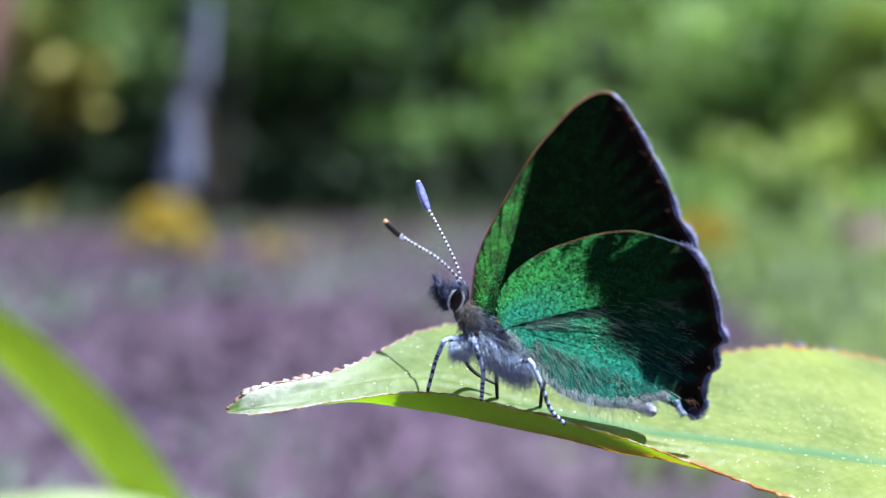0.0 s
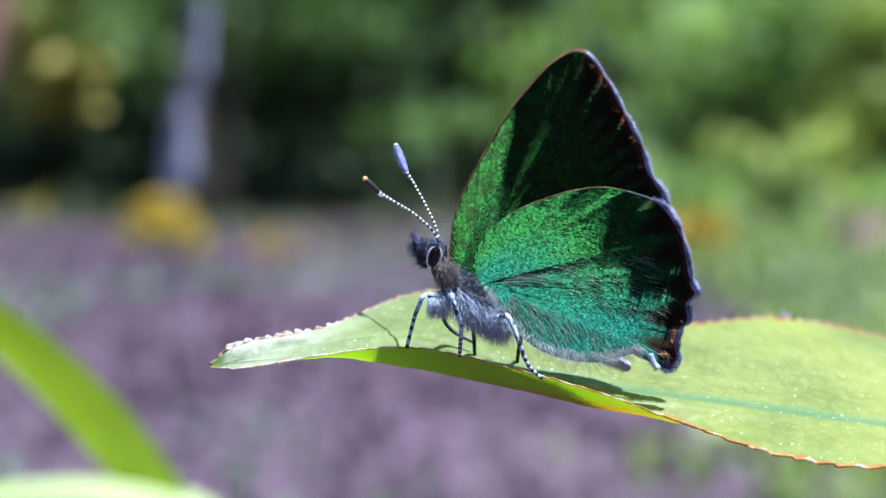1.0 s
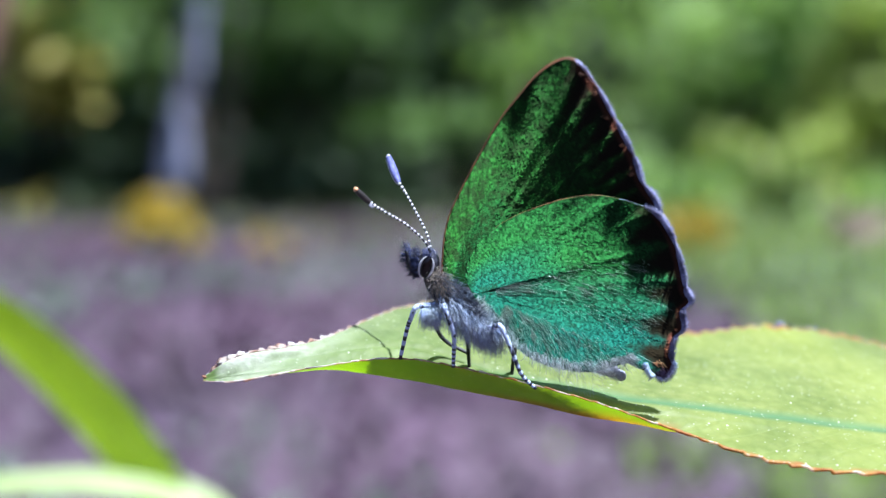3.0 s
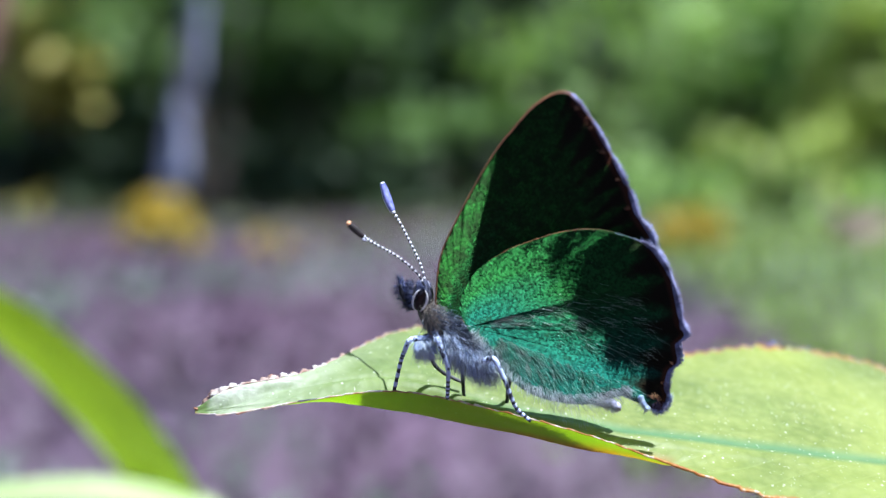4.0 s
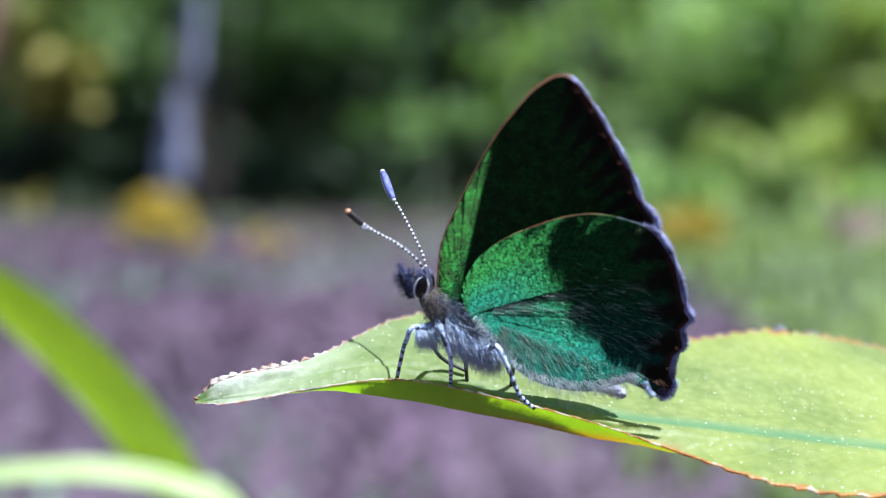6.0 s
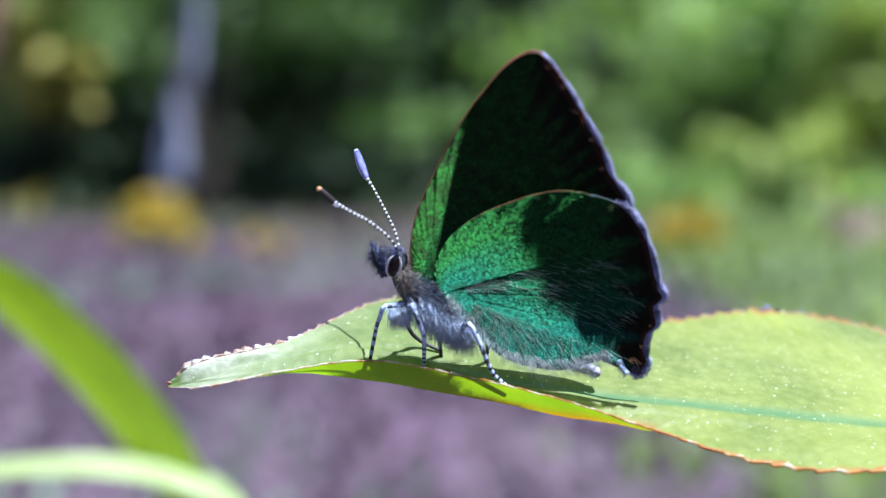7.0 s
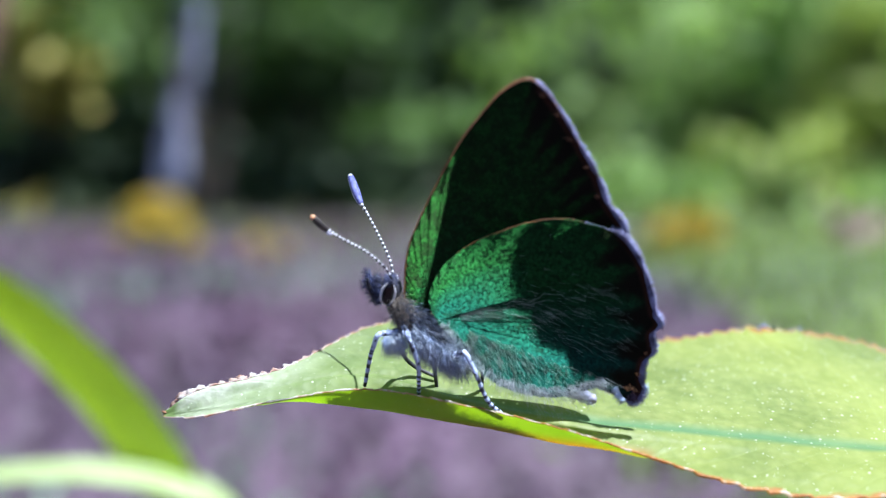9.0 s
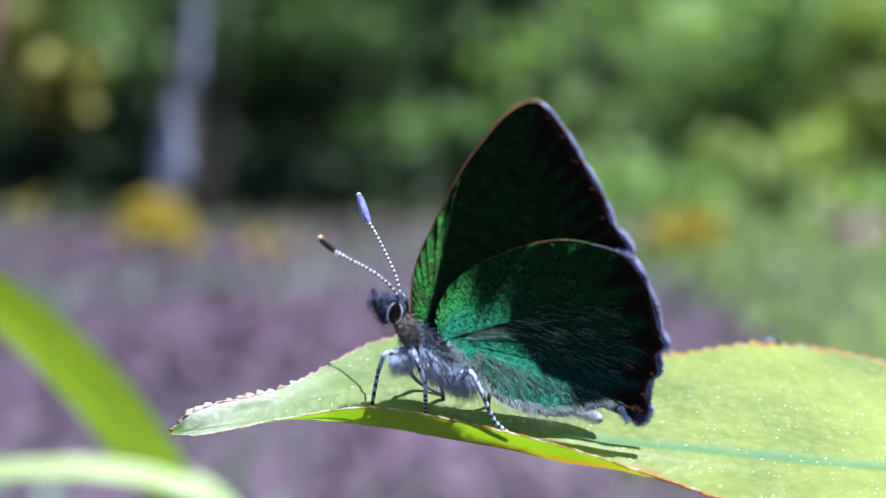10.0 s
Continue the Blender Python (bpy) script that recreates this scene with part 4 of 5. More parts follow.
        rod("palp", [upright(-0.8, s * 0.2, -0.22), upright(-1.24, s * 0.34, 0.15), upright(-1.42, s * 0.38, 0.6), upright(-1.46, s * 0.36, 1.02)], lambda u: MM * (0.17 - 0.10 * u), SKIN, head, 14, 8, "dark hairy palp")
    ball("wing_joint", upright(1.62, -0.30, -1.30), (0.16 * MM, 0.12 * MM, 0.12 * MM), (0, 30, 0), SKIN, ob, "dark joint of the wings", 0.15)
    strands("joint_tuft", [(upright(random.gauss(1.75, 0.22), -0.36, random.gauss(-1.42, 0.12)), Vector((random.uniform(-0.1, 0.3), -0.08, random.uniform(-0.2, 0.1))) * MM) for _ in range(26)], WHITE_HAIR, ob, 0.014 * MM, "white tuft at the wing joint")
    # antennae
    for s, pts in ((-1, ((-0.2, -0.36, 1.0), (-0.59, -0.43, 1.75), (-1.54, -0.51, 2.66), (-2.6, -0.59, 3.34), (-3.39, -0.65, 3.91), (-4.03, -0.7, 4.58))),
                   (1, ((-0.21, 0.31, 0.75), (-0.51, 1.4, 1.25), (-1.02, 2.38, 1.86), (-1.91, 3.78, 2.87), (-2.43, 4.47, 3.4), (-3.07, 5.6, 4.48)))):
        path = [upright(*p) for p in pts]
        rough = spline(path, 400)
        way = [0.0]
        for p, q in zip(rough, rough[1:]):
            way.append(way[-1] + (q - p).length)
        even = [rough[min(range(400), key=lambda i: abs(way[i] - way[-1] * k / 100))] for k in range(101)]
        club_from = 80 if s < 0 else 74
        v, f, a = tube_lists(even[:club_from + 3], lambda u: MM * (0.05 + 0.03 * max(0, 1 - u / 0.08)), 8)
        ant = from_lists("antenna", v, f, SKIN, ob, True, {"along": a}, "thin dark antenna ringed with white")
        count = 17
        for k in range(count):
            j = 6 + int((club_from - 7) * (k / (count - 1)) ** 0.86)
            c = even[j]
            d = (even[j + 2] - c).normalized()
            r = 0.066 + 0.045 * smooth((k - count + 4) / 4)
            half = 0.052 + 0.012 * smooth(k / 6)
            v, f, a = tube_lists([c + d * (q * half * MM) for q in (-1, -0.55, 0.55, 1)], lambda u: MM * (r if 0.2 < u < 0.8 else 0.048), 10)
            from_lists("white_ring", v, f, RING_WHITE, ant, True, None, "white ring")
        v, f, a = tube_lists(even[club_from:100], lambda u: MM * (0.085 + (0.085 if s < 0 else 0.135) * math.sin(math.pi * min(1, 0.12 + u * 0.72)) ** 0.8), 14)
        club = from_lists("club", v, f, CLUB_BLACK if s < 0 else CLUB_BLUE, ant, True, None, "black club" if s < 0 else "blue-grey scaled club")
        if s > 0:
            side = Vector((-0.88, -0.25, -0.40)) * MM
            v, f, a = tube_lists([even[k] + side * (0.05 + 0.15 * math.sin(math.pi * (0.12 + 0.72 * (k - club_from) / 25))) for k in range(club_from, 100)], lambda u: MM * 0.05, 8)
            from_lists("pale_stripe", v, f, RING_WHITE, club, True, None, "white stripe along the club")
        else:
            v, f, a = tube_lists([even[k] + Vector((0.0, -0.05, -0.14)) * MM for k in range(club_from - 4, club_from + 3)], lambda u: MM * (0.02 + 0.055 * math.sin(math.pi * u)), 8)
            from_lists("pale_stripe", v, f, PALE_SKIN, club, True, None, "grey patch under the club")
        ball("tip", even[99], (0.14 * MM, 0.14 * MM, 0.14 * MM), (0, 0, 0), TIP_ORANGE if s < 0 else RING_WHITE, club, "orange tip" if s < 0 else "pale tip", 0.1)
    # legs: near side pale and banded, far side with shade put into its colour
    near = [((0.25, -0.48, -1.82), (-0.4, -0.95, -1.81), (-0.98, -1.15, -1.87), (-1.25, -1.15, -2.5), (-1.48, -1.05, -3.17), (-1.93, -0.8, -5.08)),
            ((0.33, -0.67, -1.58), (0.53, -1.2, -1.72), (0.74, -1.4, -2.21), (1.06, -1.4, -3.34), (1.03, -1.2, -4.45), (0.97, -1.0, -5.40)),
            ((2.57, -0.57, -3.39), (3.11, -1.2, -2.89), (3.57, -1.6, -2.68), (4.17, -1.75, -4.01), (4.68, -1.75, -5.37), (5.45, -1.7, -6.23))]
    far = [((-0.20, 0.48, -2.43), (-0.03, 1.15, -4.22), (0.51, 1.43, -5.12), (1.62, 1.34, -5.68)),
           ((1.49, 0.48, -3.29), (1.64, 0.96, -4.82), (1.72, 1.05, -6.41)),
           ((3.61, 0.48, -3.51), (4.23, 0.96, -5.00), (4.17, 1.15, -5.97), (4.10, 1.15, -6.91))]
    for pts in near:
        rod("leg", [upright(*p) for p in pts], lambda u: MM * (0.155 - 0.055 * u) * (1 + 0.10 * math.sin(u * 107)), LEG_PALE, ob, 60, 10, "white leg with black bands")
    for pts in far:
        rod("leg", [upright(*p) for p in pts], lambda u: MM * (0.13 - 0.03 * u), LEG_PAINTED_SHADE, ob, 30, 8, "leg with its shade painted dark")
    # fur
    def coat(name, n, spine, radius, way, length, material, width, label, arc=(-2.6, 1.5), fore=0.0):
        roots = []
        for _ in range(n):
            u = random.random()
            i = min(int(u * (len(spine) - 1)), len(spine) - 2)
            c = Vector(spine[i]).lerp(Vector(spine[i + 1]), u * (len(spine) - 1) - i)
            a = random.uniform(*arc)
            o = Vector((fore + 0.25 * random.gauss(0, 1), -math.cos(a), math.sin(a))).normalized()
            d = o * 0.55 + Vector(way) + Vector([random.gauss(0, 0.3) for _ in range(3)])
            roots.append((upright(*(c + o * radius * random.uniform(0.85, 1.02))), d.normalized() * length * random.uniform(0.6, 1.3) * MM))
        strands(name, roots, material, ob, width * MM, label, 0.15)
    coat("thorax_fur", 3000, ((0.00, 0.10, -0.83), (1.37, 0.10, -2.00), (2.3, 0.10, -2.75), (3.2, 0.2, -3.3)), 0.86, (0.45, 0, -0.55), 0.85, GREY_HAIR, 0.010, "shaggy dark blue-grey fur")
    coat("long_fur", 1300, ((0.5, 0.0, -1.6), (1.6, 0.0, -2.3), (2.6, 0.0, -3.0), (3.4, 0.1, -3.4)), 0.95, (0.3, -0.1, -0.7), 0.95, WHITE_HAIR, 0.012, "long bluish white strands", (-1.9, 0.5))
    coat("breast_fur", 1100, ((0.80, -0.10, -2.25), (1.97, -0.10, -2.95), (3.0, 0.0, -3.45)), 0.96, (0.15, -0.1, -0.9), 0.80, BLUE_HAIR, 0.011, "bluish white fur on the breast")
    coat("neck_fur", 1100, ((-0.15, 0.10, -0.48), (0.49, 0.10, -1.22)), 0.72, (0.25, -0.1, -0.45), 0.7, BROWN_HAIR, 0.012, "brown fur behind the head")
    coat("thigh_fur", 760, ((-0.69, -0.86, -1.86), (0.10, -0.57, -2.00)), 0.15, (0.25, 0, -1.0), 1.0, WHITE_HAIR, 0.020, "white tuft under the fore leg")
    coat("head_fur", 700, ((-0.41, 0.05, 0.60), (-0.46, 0.05, 0.18), (-0.41, 0.05, -0.20)), 0.64, (-0.5, -0.1, 0.1), 0.46, BRISTLE, 0.018, "dark blue bristles on the face", (-3.1, 3.1), -1.3)
    coat("crown_fur", 600, ((-0.53, 0.05, 0.22), (-0.26, 0.05, 0.18)), 0.68, (0.2, -0.1, 0.3), 0.24, DARK_HAIR, 0.011, "dark fur on the crown", (0.75, 2.4))
    coat("palp_fur", 360, ((-0.85, 0.0, -0.25), (-1.24, 0.0, 0.15), (-1.42, 0.0, 0.6), (-1.44, 0.0, 0.9)), 0.26, (-0.6, 0, 0.5), 0.55, BRISTLE, 0.019, "dark bristles on the palps", (-3.1, 3.1))
    coat("belly_fur", 750, ((7.60, 0.38, -5.0), (8.60, 0.30, -5.60), (9.9, 0.16, -6.12)), 0.40, (0.9, 0, -0.3), 0.34, BLUE_HAIR, 0.009, "pale fur on the abdomen")
    return ob


VIOLET_HAIR = grainy("hair_violet", [(0.3, (0.015, 0.008, 0.03)), (0.7, (0.13, 0.08, 0.24))], 1500, 0.5, per_piece=0.5)
BROWN_HAIR = grainy("hair_brown", [(0.3, (0.15, 0.115, 0.10)), (0.7, (0.60, 0.52, 0.48))], 900, 0.55, per_piece=0.5)
BRISTLE = grainy("bristle_blue", [(0.3, (0.008, 0.010, 0.03)), (0.52, (0.04, 0.05, 0.16)), (0.70, (0.28, 0.33, 0.70))], 1300, 0.45, per_piece=0.9)
DARK_HAIR = grainy("hair_dark", [(0.3, (0.012, 0.016, 0.05)), (0.7, (0.11, 0.13, 0.30))], 900, 0.5, per_piece=0.4)
butterfly = build_butterfly()


# ---- the blurred leaves beside it ----
def long_leaf(name, pts, width, label, material, across, arch=0.08):
    """A narrow bent leaf, metres; across: the way of its width."""
    path = spline(pts, 40)
    base = Vector(pts[-1])
    ob = empty(name, base, label, "leaf", "leaves beside")
    verts, faces = [], []
    c = Vector(across).normalized()
    for i, p in enumerate(path):
        u = i / 39
        t = (path[min(i + 1, 39)] - path[max(i - 1, 0)]).normalized()
        nrm = t.cross(c).normalized()
        w = width * (0.10 + 0.90 * math.sin(math.pi * (0.06 + 0.88 * u)) ** 0.8) / 2
        for k in range(9):
            v = k / 4 - 1
            verts.append(p - base + c * w * v - nrm * arch * w * v * v)
    for i in range(39):
        for k in range(8):
            a = i * 9 + k
            faces.append((a, a + 1, a + 10, a + 9))
    la = from_lists("lamina", verts, faces, material, ob)
    rod("midrib", [Vector(p) - base for p in pts], lambda u: 0.00015, material, ob, 40, 6)
    root = Vector((base.x, base.y, 0))
    rod("stalk", [Vector((0, 0, 0)), (root - base) * 0.4 + Vector((0.004, 0, 0)), root - base - Vector((0, 0, 0.004))], lambda u: 0.0006 + 0.0006 * u, RIB, ob, 20, 8, "green stalk down to the ground")
    return ob


BLADE = grainy("side_leaf_green", [(0.3, (0.31, 0.42, 0.012)), (0.7, (0.40, 0.51, 0.025))], 90, 0.4, 0.0, leafy=0.5)
GLOSSY = grainy("side_leaf_glossy", [(0.3, (0.40, 0.52, 0.20)), (0.7, (0.60, 0.68, 0.42))], 90, 0.25, 0.0, leafy=0.25)
side_leaf = long_leaf("side_leaf", [stage(-92.0, 110.0, -10.9), stage(-71.1, 110.0, -18.5), stage(-57.1, 110.0, -29.7), stage(-46.0, 110.0, -42.9), stage(-39.0, 110.0, -55.5), stage(-36.2, 110.0, -68.0)],
                      0.0125, "long green leaf blade, glowing with sunlight", BLADE, (0.75, -0.5, 0.45))
low_leaf = long_leaf("low_leaf", [stage(-91.9, 100.0, -48.6), stage(-70.5, 100.0, -46.4), stage(-50.6, 100.0, -45.5), stage(-36.8, 100.0, -48.0), stage(-29.1, 100.0, -54.7), stage(-27.6, 100.0, -63.9)],
                     0.024, "glossy light green leaf bent over, shining in the sun", GLOSSY, (0.1, -0.9, 0.12))


# ---- what moves ----
def motions():
    for ob, rows in ((leaf, SWAY), (butterfly, LEAN)):
        walk(ob, [(t, pose(*(stage(PIV.x + a, PIV.y + b, PIV.z + c)), rx, ry, rz)) for t, a, b, c, rx, ry, rz in rows])
    for ob, amount, drift in ((side_leaf, 1.4, DRIFT), (low_leaf, 1.2, LOW_DRIFT)):
        at = ob.location.copy()
        walk(ob, [(t, Matrix.Translation(at + Vector((a * amount * MM, 0, b * amount * MM))) @ pose(0, 0, 0, 0, r, 0)) for t, a, b, r in drift])


# seconds; millimetres across, in depth and up; degrees about the three axes
SWAY = [
    (0.00, 1.14, -1.32, -2.04, 1.99, 0.01, 1.48),
    (0.10, 1.62, -1.11, -1.64, 1.57, 0.08, 1.28),
    (0.20, 1.78, -0.89, -1.01, 1.14, 0.16, 1.07),
    (0.30, 1.90, -0.68, -0.47, 0.72, 0.23, 0.87),
    (0.40, 1.80, -0.47, -0.19, 0.30, 0.31, 0.66),
    (0.50, 1.59, -0.25, 0.00, -0.13, 0.39, 0.46),
    (0.60, 1.29, -0.20, 0.30, -0.10, 0.31, 0.37),
    (0.70, 0.96, -0.15, 0.50, -0.08, 0.23, 0.27),
    (0.80, 0.70, -0.10, 0.38, -0.05, 0.15, 0.18),
    (0.90, 0.37, -0.05, 0.19, -0.03, 0.08, 0.09),
    (1.00, 0.00, 0.00, 0.00, 0.00, -0.00, -0.00),
    (1.10, -0.26, -0.14, -0.14, -0.04, -0.02, 0.26),
    (1.20, -0.23, -0.27, -0.29, -0.09, -0.04, 0.53),
    (1.30, -0.12, -0.41, -0.44, -0.13, -0.06, 0.79),
    (1.50, 0.22, -0.68, -0.79, -0.22, -0.11, 1.31),
    (1.60, 0.41, -0.68, -0.98, -0.43, -0.11, 1.33),
    (1.70, 0.49, -0.68, -1.02, -0.65, -0.11, 1.35),
    (1.80, 0.53, -0.68, -0.79, -0.87, -0.12, 1.37),
    (1.90, 0.61, -0.68, -0.48, -1.08, -0.12, 1.39),
    (2.00, 0.47, -0.68, -0.32, -1.30, -0.13, 1.41),
    (2.10, 0.22, -0.62, -0.00, -1.22, -0.28, 1.19),
    (2.20, -0.04, -0.55, 0.16, -1.15, -0.43, 0.97),
    (2.30, -0.27, -0.49, 0.10, -1.07, -0.58, 0.74),
    (2.40, -0.24, -0.43, -0.09, -0.99, -0.73, 0.52),
    (2.50, -0.14, -0.37, -0.04, -0.91, -0.88, 0.30),
    (2.60, -0.15, -0.41, 0.20, -0.81, -0.86, 0.33),
    (2.70, -0.01, -0.32, 0.10, -1.11, -0.66, -0.21),
    (3.80, -0.88, -0.81, -2.44, 0.20, -0.74, 0.17),
    (3.90, -0.62, -0.96, -2.44, 0.55, -0.59, 0.71),
    (4.00, -0.45, -1.00, -2.29, 0.66, -0.57, 0.74),
    (4.10, -0.43, -1.04, -2.33, 0.65, -0.68, 0.65),
    (4.20, -0.41, -1.08, -2.23, 0.64, -0.79, 0.57),
    (4.50, -0.41, -1.20, -1.85, 0.62, -1.11, 0.32),
    (4.80, 0.12, -1.30, -1.11, 0.89, -1.03, 0.23),
    (5.00, 0.25, -1.36, -0.64, 1.06, -0.97, 0.17),
    (5.30, 0.02, -1.57, -1.23, 1.55, -0.96, 0.04),
    (5.40, 0.00, -1.64, -1.40, 1.71, -0.96, -0.01),
    (5.50, -0.03, -1.71, -1.30, 1.87, -0.95, -0.05),
    (5.60, -0.07, -1.75, -1.55, 1.83, -1.02, -0.10),
    (5.70, 0.02, -1.79, -1.71, 1.59, -0.80, 0.77),
    (6.80, -1.50, -2.22, -0.53, 1.31, -1.82, -0.71),
    (6.90, -1.58, -2.26, -0.50, 1.27, -1.88, -0.76),
    (7.00, -1.54, -2.30, -0.36, 1.23, -1.95, -0.81),
    (7.10, -1.63, -2.38, -0.46, 1.41, -1.85, -0.78),
    (7.20, -1.57, -2.46, -0.44, 1.59, -1.74, -0.74),
    (7.30, -1.48, -2.54, -0.42, 1.77, -1.64, -0.71),
    (7.40, -1.36, -2.62, -0.30, 1.95, -1.53, -0.67),
    (7.50, -1.13, -2.71, -0.16, 2.13, -1.43, -0.63),
    (8.00, -0.92, -2.43, -0.43, 2.04, -2.03, -1.19),
    (8.10, -0.87, -2.45, -0.72, 1.98, -2.04, -1.16),
    (8.20, -0.77, -2.48, -0.79, 1.92, -2.05, -1.12),
    (8.30, -0.80, -2.50, -0.64, 1.86, -2.06, -1.09),
    (8.40, -0.89, -2.52, -0.49, 1.80, -2.07, -1.05),
    (8.50, -0.99, -2.54, -0.59, 1.74, -2.07, -1.02),
    (8.60, -1.17, -2.55, -1.10, 1.77, -2.15, -0.97),
    (8.70, -1.23, -2.55, -1.32, 1.80, -2.22, -0.93),
    (8.80, -1.43, -2.56, -1.36, 1.83, -2.30, -0.89),
    (8.90, -1.75, -2.56, -1.48, 1.86, -2.37, -0.84),
    (9.00, -1.80, -2.57, -1.68, 1.89, -2.45, -0.80),
    (9.10, -2.07, -2.59, -1.89, 1.78, -2.44, -0.84),
    (9.20, -2.10, -2.61, -1.78, 1.68, -2.44, -0.87),
    (9.30, -2.10, -2.62, -1.77, 1.58, -2.44, -0.91),
    (9.40, -2.04, -2.64, -1.98, 1.48, -2.43, -0.94),
    (9.50, -1.69, -2.66, -2.12, 1.37, -2.43, -0.98),
    (9.60, -1.78, -2.64, -2.30, 1.60, -2.39, -0.94),
    (9.70, -1.71, -2.61, -2.54, 1.82, -2.36, -0.90),
    (9.80, -1.67, -2.59, -2.81, 2.04, -2.33, -0.86),
    (9.90, -1.60, -2.56, -2.95, 2.27, -2.29, -0.83),
    (10.00, -1.39, -2.54, -2.65, 2.49, -2.26, -0.79),
]
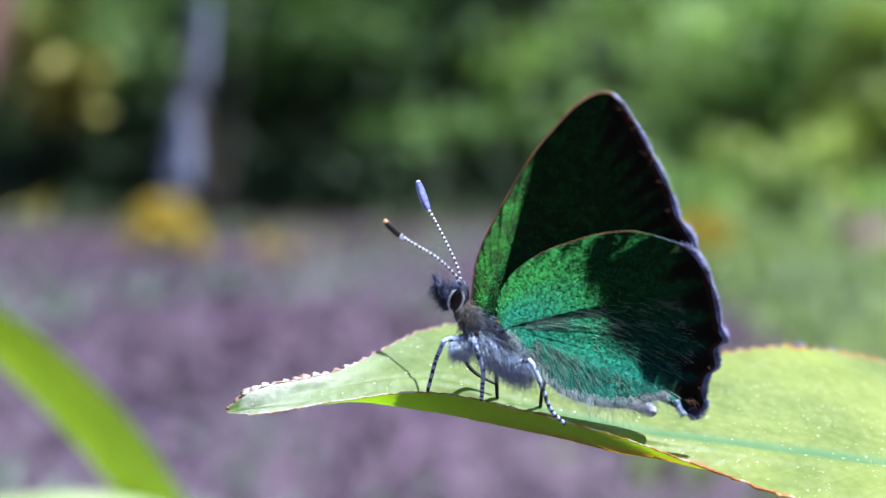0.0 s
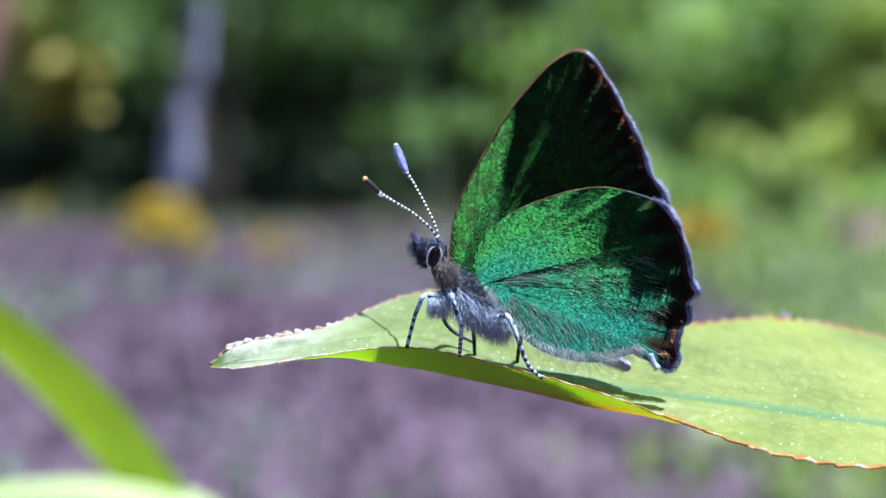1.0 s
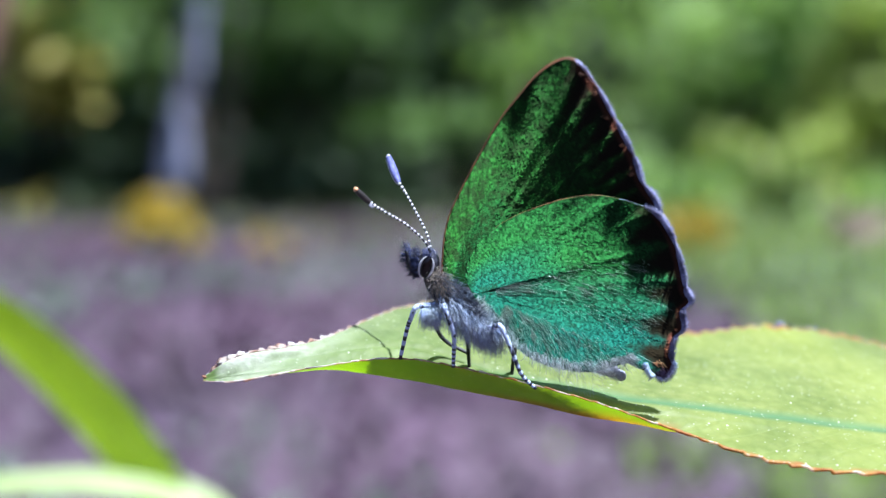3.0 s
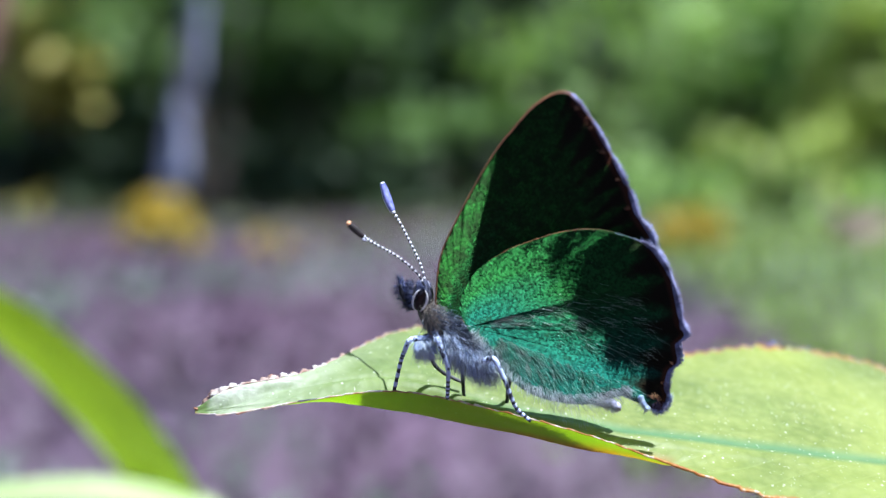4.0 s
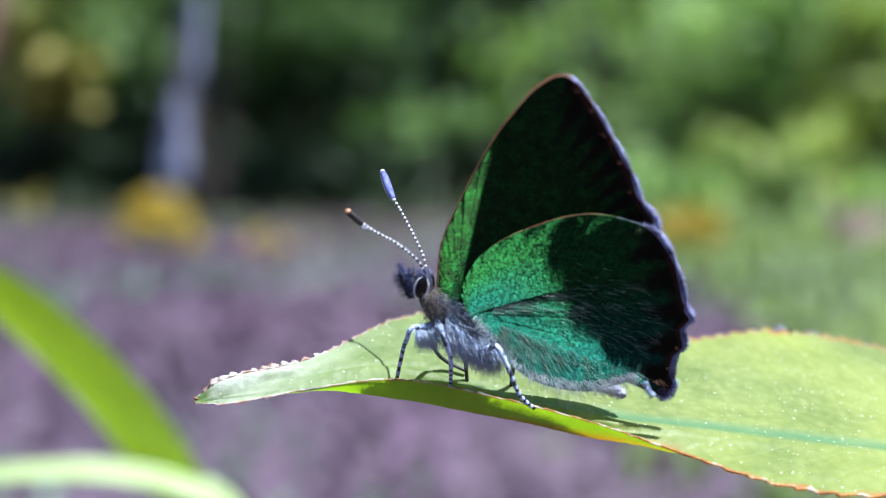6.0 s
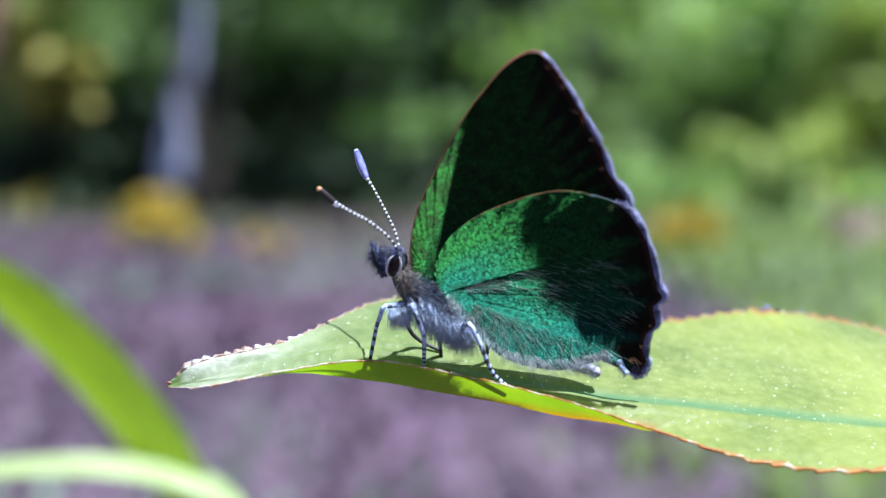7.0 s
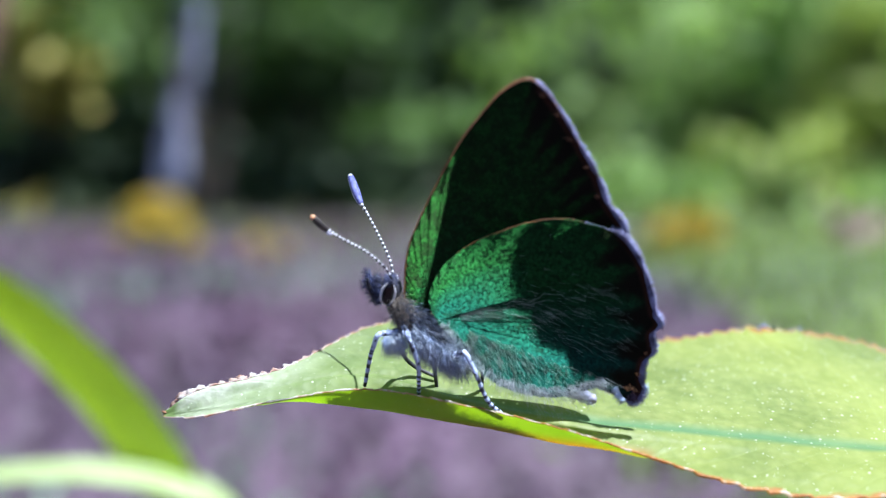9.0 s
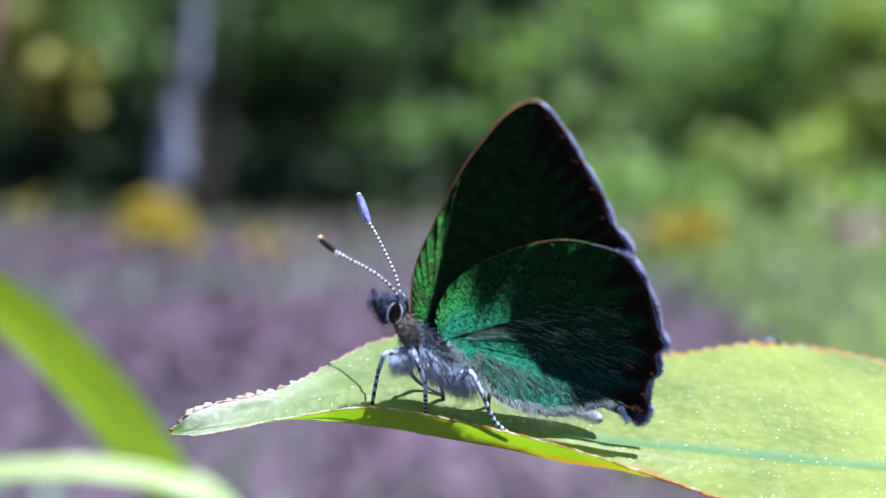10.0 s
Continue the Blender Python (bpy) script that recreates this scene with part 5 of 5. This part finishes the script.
# the same for the butterfly, which shifts a little on its feet
LEAN = [
    (0.00, 1.11, -1.42, -1.95, 1.05, 0.23, -1.34),
    (0.10, 1.59, -1.26, -1.56, 0.78, 0.24, -1.07),
    (0.20, 1.74, -1.11, -0.94, 0.51, 0.24, -0.81),
    (0.30, 1.87, -0.96, -0.41, 0.24, 0.24, -0.54),
    (0.40, 1.77, -0.81, -0.13, -0.03, 0.24, -0.28),
    (0.50, 1.56, -0.65, 0.05, -0.30, 0.25, -0.01),
    (0.60, 1.26, -0.52, 0.34, -0.24, 0.20, -0.01),
    (0.70, 0.94, -0.39, 0.53, -0.18, 0.15, -0.01),
    (0.80, 0.68, -0.26, 0.40, -0.12, 0.10, -0.01),
    (0.90, 0.36, -0.13, 0.20, -0.06, 0.05, -0.00),
    (1.00, -0.00, 0.00, -0.00, 0.00, 0.00, 0.00),
    (1.10, -0.27, -0.22, -0.13, -0.03, -0.01, 0.15),
    (1.20, -0.24, -0.44, -0.26, -0.07, -0.03, 0.31),
    (1.30, -0.14, -0.67, -0.39, -0.10, -0.04, 0.46),
    (1.50, 0.19, -1.11, -0.70, -0.17, -0.07, 0.77),
    (1.60, 0.38, -1.14, -0.90, -0.36, -0.17, 0.92),
    (1.70, 0.46, -1.16, -0.94, -0.55, -0.27, 1.07),
    (1.80, 0.51, -1.19, -0.73, -0.74, -0.37, 1.22),
    (1.90, 0.59, -1.22, -0.42, -0.93, -0.47, 1.37),
    (2.00, 0.44, -1.24, -0.26, -1.12, -0.57, 1.52),
    (2.10, 0.20, -1.11, 0.05, -1.09, -0.71, 1.33),
    (2.20, -0.06, -0.98, 0.20, -1.06, -0.84, 1.15),
    (2.30, -0.28, -0.85, 0.13, -1.02, -0.98, 0.97),
    (2.40, -0.25, -0.72, -0.06, -0.99, -1.12, 0.78),
    (2.50, -0.15, -0.59, -0.02, -0.96, -1.26, 0.60),
    (2.60, -0.15, -0.60, 0.22, -0.85, -1.22, 0.49),
    (2.70, -0.00, -0.35, 0.10, -1.13, -0.61, -0.32),
    (3.80, -0.89, -0.76, -2.38, -0.06, -0.63, -1.09),
    (3.90, -0.63, -0.82, -2.40, 0.59, -0.66, -0.99),
    (4.00, -0.46, -0.84, -2.25, 0.70, -0.61, -1.10),
    (4.10, -0.44, -0.84, -2.30, 0.71, -0.73, -1.14),
    (4.20, -0.42, -0.84, -2.21, 0.72, -0.84, -1.19),
    (4.50, -0.41, -0.85, -1.85, 0.75, -1.18, -1.31),
    (4.80, 0.13, -0.92, -1.12, 0.81, -1.01, -1.36),
    (5.00, 0.25, -0.96, -0.65, 0.84, -0.90, -1.39),
    (5.30, 0.03, -1.10, -1.22, 1.06, -0.76, -2.07),
    (5.40, 0.00, -1.14, -1.39, 1.13, -0.72, -2.30),
    (5.50, -0.03, -1.19, -1.29, 1.20, -0.67, -2.53),
    (5.60, -0.07, -1.21, -1.54, 1.18, -0.73, -2.47),
    (5.70, 0.01, -1.43, -1.77, 1.15, -1.35, -1.54),
    (6.80, -1.48, -1.45, -0.57, 0.99, -1.43, -1.73),
    (6.90, -1.56, -1.47, -0.55, 0.98, -1.49, -1.67),
    (7.00, -1.52, -1.49, -0.41, 0.96, -1.55, -1.60),
    (7.10, -1.61, -1.54, -0.51, 1.09, -1.46, -1.74),
    (7.20, -1.56, -1.59, -0.50, 1.22, -1.37, -1.87),
    (7.30, -1.47, -1.64, -0.48, 1.34, -1.28, -2.00),
    (7.40, -1.34, -1.68, -0.37, 1.47, -1.18, -2.14),
    (7.50, -1.11, -1.73, -0.23, 1.60, -1.09, -2.27),
    (8.00, -0.89, -1.47, -0.49, 1.66, -1.62, -2.61),
    (8.10, -0.85, -1.54, -0.76, 1.63, -1.60, -2.45),
    (8.20, -0.75, -1.60, -0.83, 1.60, -1.57, -2.29),
    (8.30, -0.78, -1.67, -0.67, 1.56, -1.55, -2.14),
    (8.40, -0.87, -1.74, -0.51, 1.53, -1.52, -1.98),
    (8.50, -0.97, -1.80, -0.60, 1.50, -1.50, -1.83),
    (8.60, -1.15, -1.84, -1.10, 1.49, -1.53, -1.80),
    (8.70, -1.23, -1.87, -1.32, 1.47, -1.57, -1.77),
    (8.80, -1.42, -1.91, -1.34, 1.46, -1.60, -1.75),
    (8.90, -1.75, -1.94, -1.46, 1.44, -1.63, -1.72),
    (9.00, -1.81, -1.97, -1.65, 1.43, -1.67, -1.69),
    (9.10, -2.07, -1.97, -1.86, 1.41, -1.68, -1.76),
    (9.20, -2.10, -1.97, -1.76, 1.40, -1.70, -1.82),
    (9.30, -2.10, -1.98, -1.75, 1.38, -1.71, -1.89),
    (9.40, -2.04, -1.98, -1.97, 1.37, -1.72, -1.96),
    (9.50, -1.69, -1.98, -2.11, 1.35, -1.74, -2.02),
    (9.60, -1.77, -1.91, -2.30, 1.41, -1.72, -2.20),
    (9.70, -1.70, -1.85, -2.54, 1.47, -1.70, -2.37),
    (9.80, -1.67, -1.79, -2.82, 1.53, -1.68, -2.54),
    (9.90, -1.60, -1.73, -2.97, 1.59, -1.66, -2.71),
    (10.00, -1.39, -1.66, -2.68, 1.65, -1.63, -2.88),
]
DRIFT = [(0.0, 0.0, 0.0, 0), (0.5, 0.2, 0.2, 0), (1.0, 0.4, 0.2, 0), (2.5, 0.3, 1.2, 0), (4.0, 1.6, 1.0, 0), (5.5, 2.0, 2.2, 0), (7.0, 2.2, 4.0, 0), (7.5, 2.0, 3.8, 0), (8.5, 1.7, 3.4, 0), (9.5, 1.4, 3.2, 0), (10.0, 1.2, 3.3, 0)]
LOW_DRIFT = [(0.0, 0.3, 0.1, 0), (0.5, 1.2, 2.3, 0), (0.9, 1.2, 1.9, 0), (1.8, 1.0, 0.8, 0), (2.5, 1.6, 3.0, 0), (4.0, 1.8, 1.6, 0), (4.5, 2.0, 1.8, 0), (5.5, 2.2, 3.2, 0), (7.0, 2.4, 4.4, 0), (8.2, 2.0, 3.8, 0), (9.1, 1.8, 4.1, 0), (10.0, 1.8, 4.5, 0)]
motions()
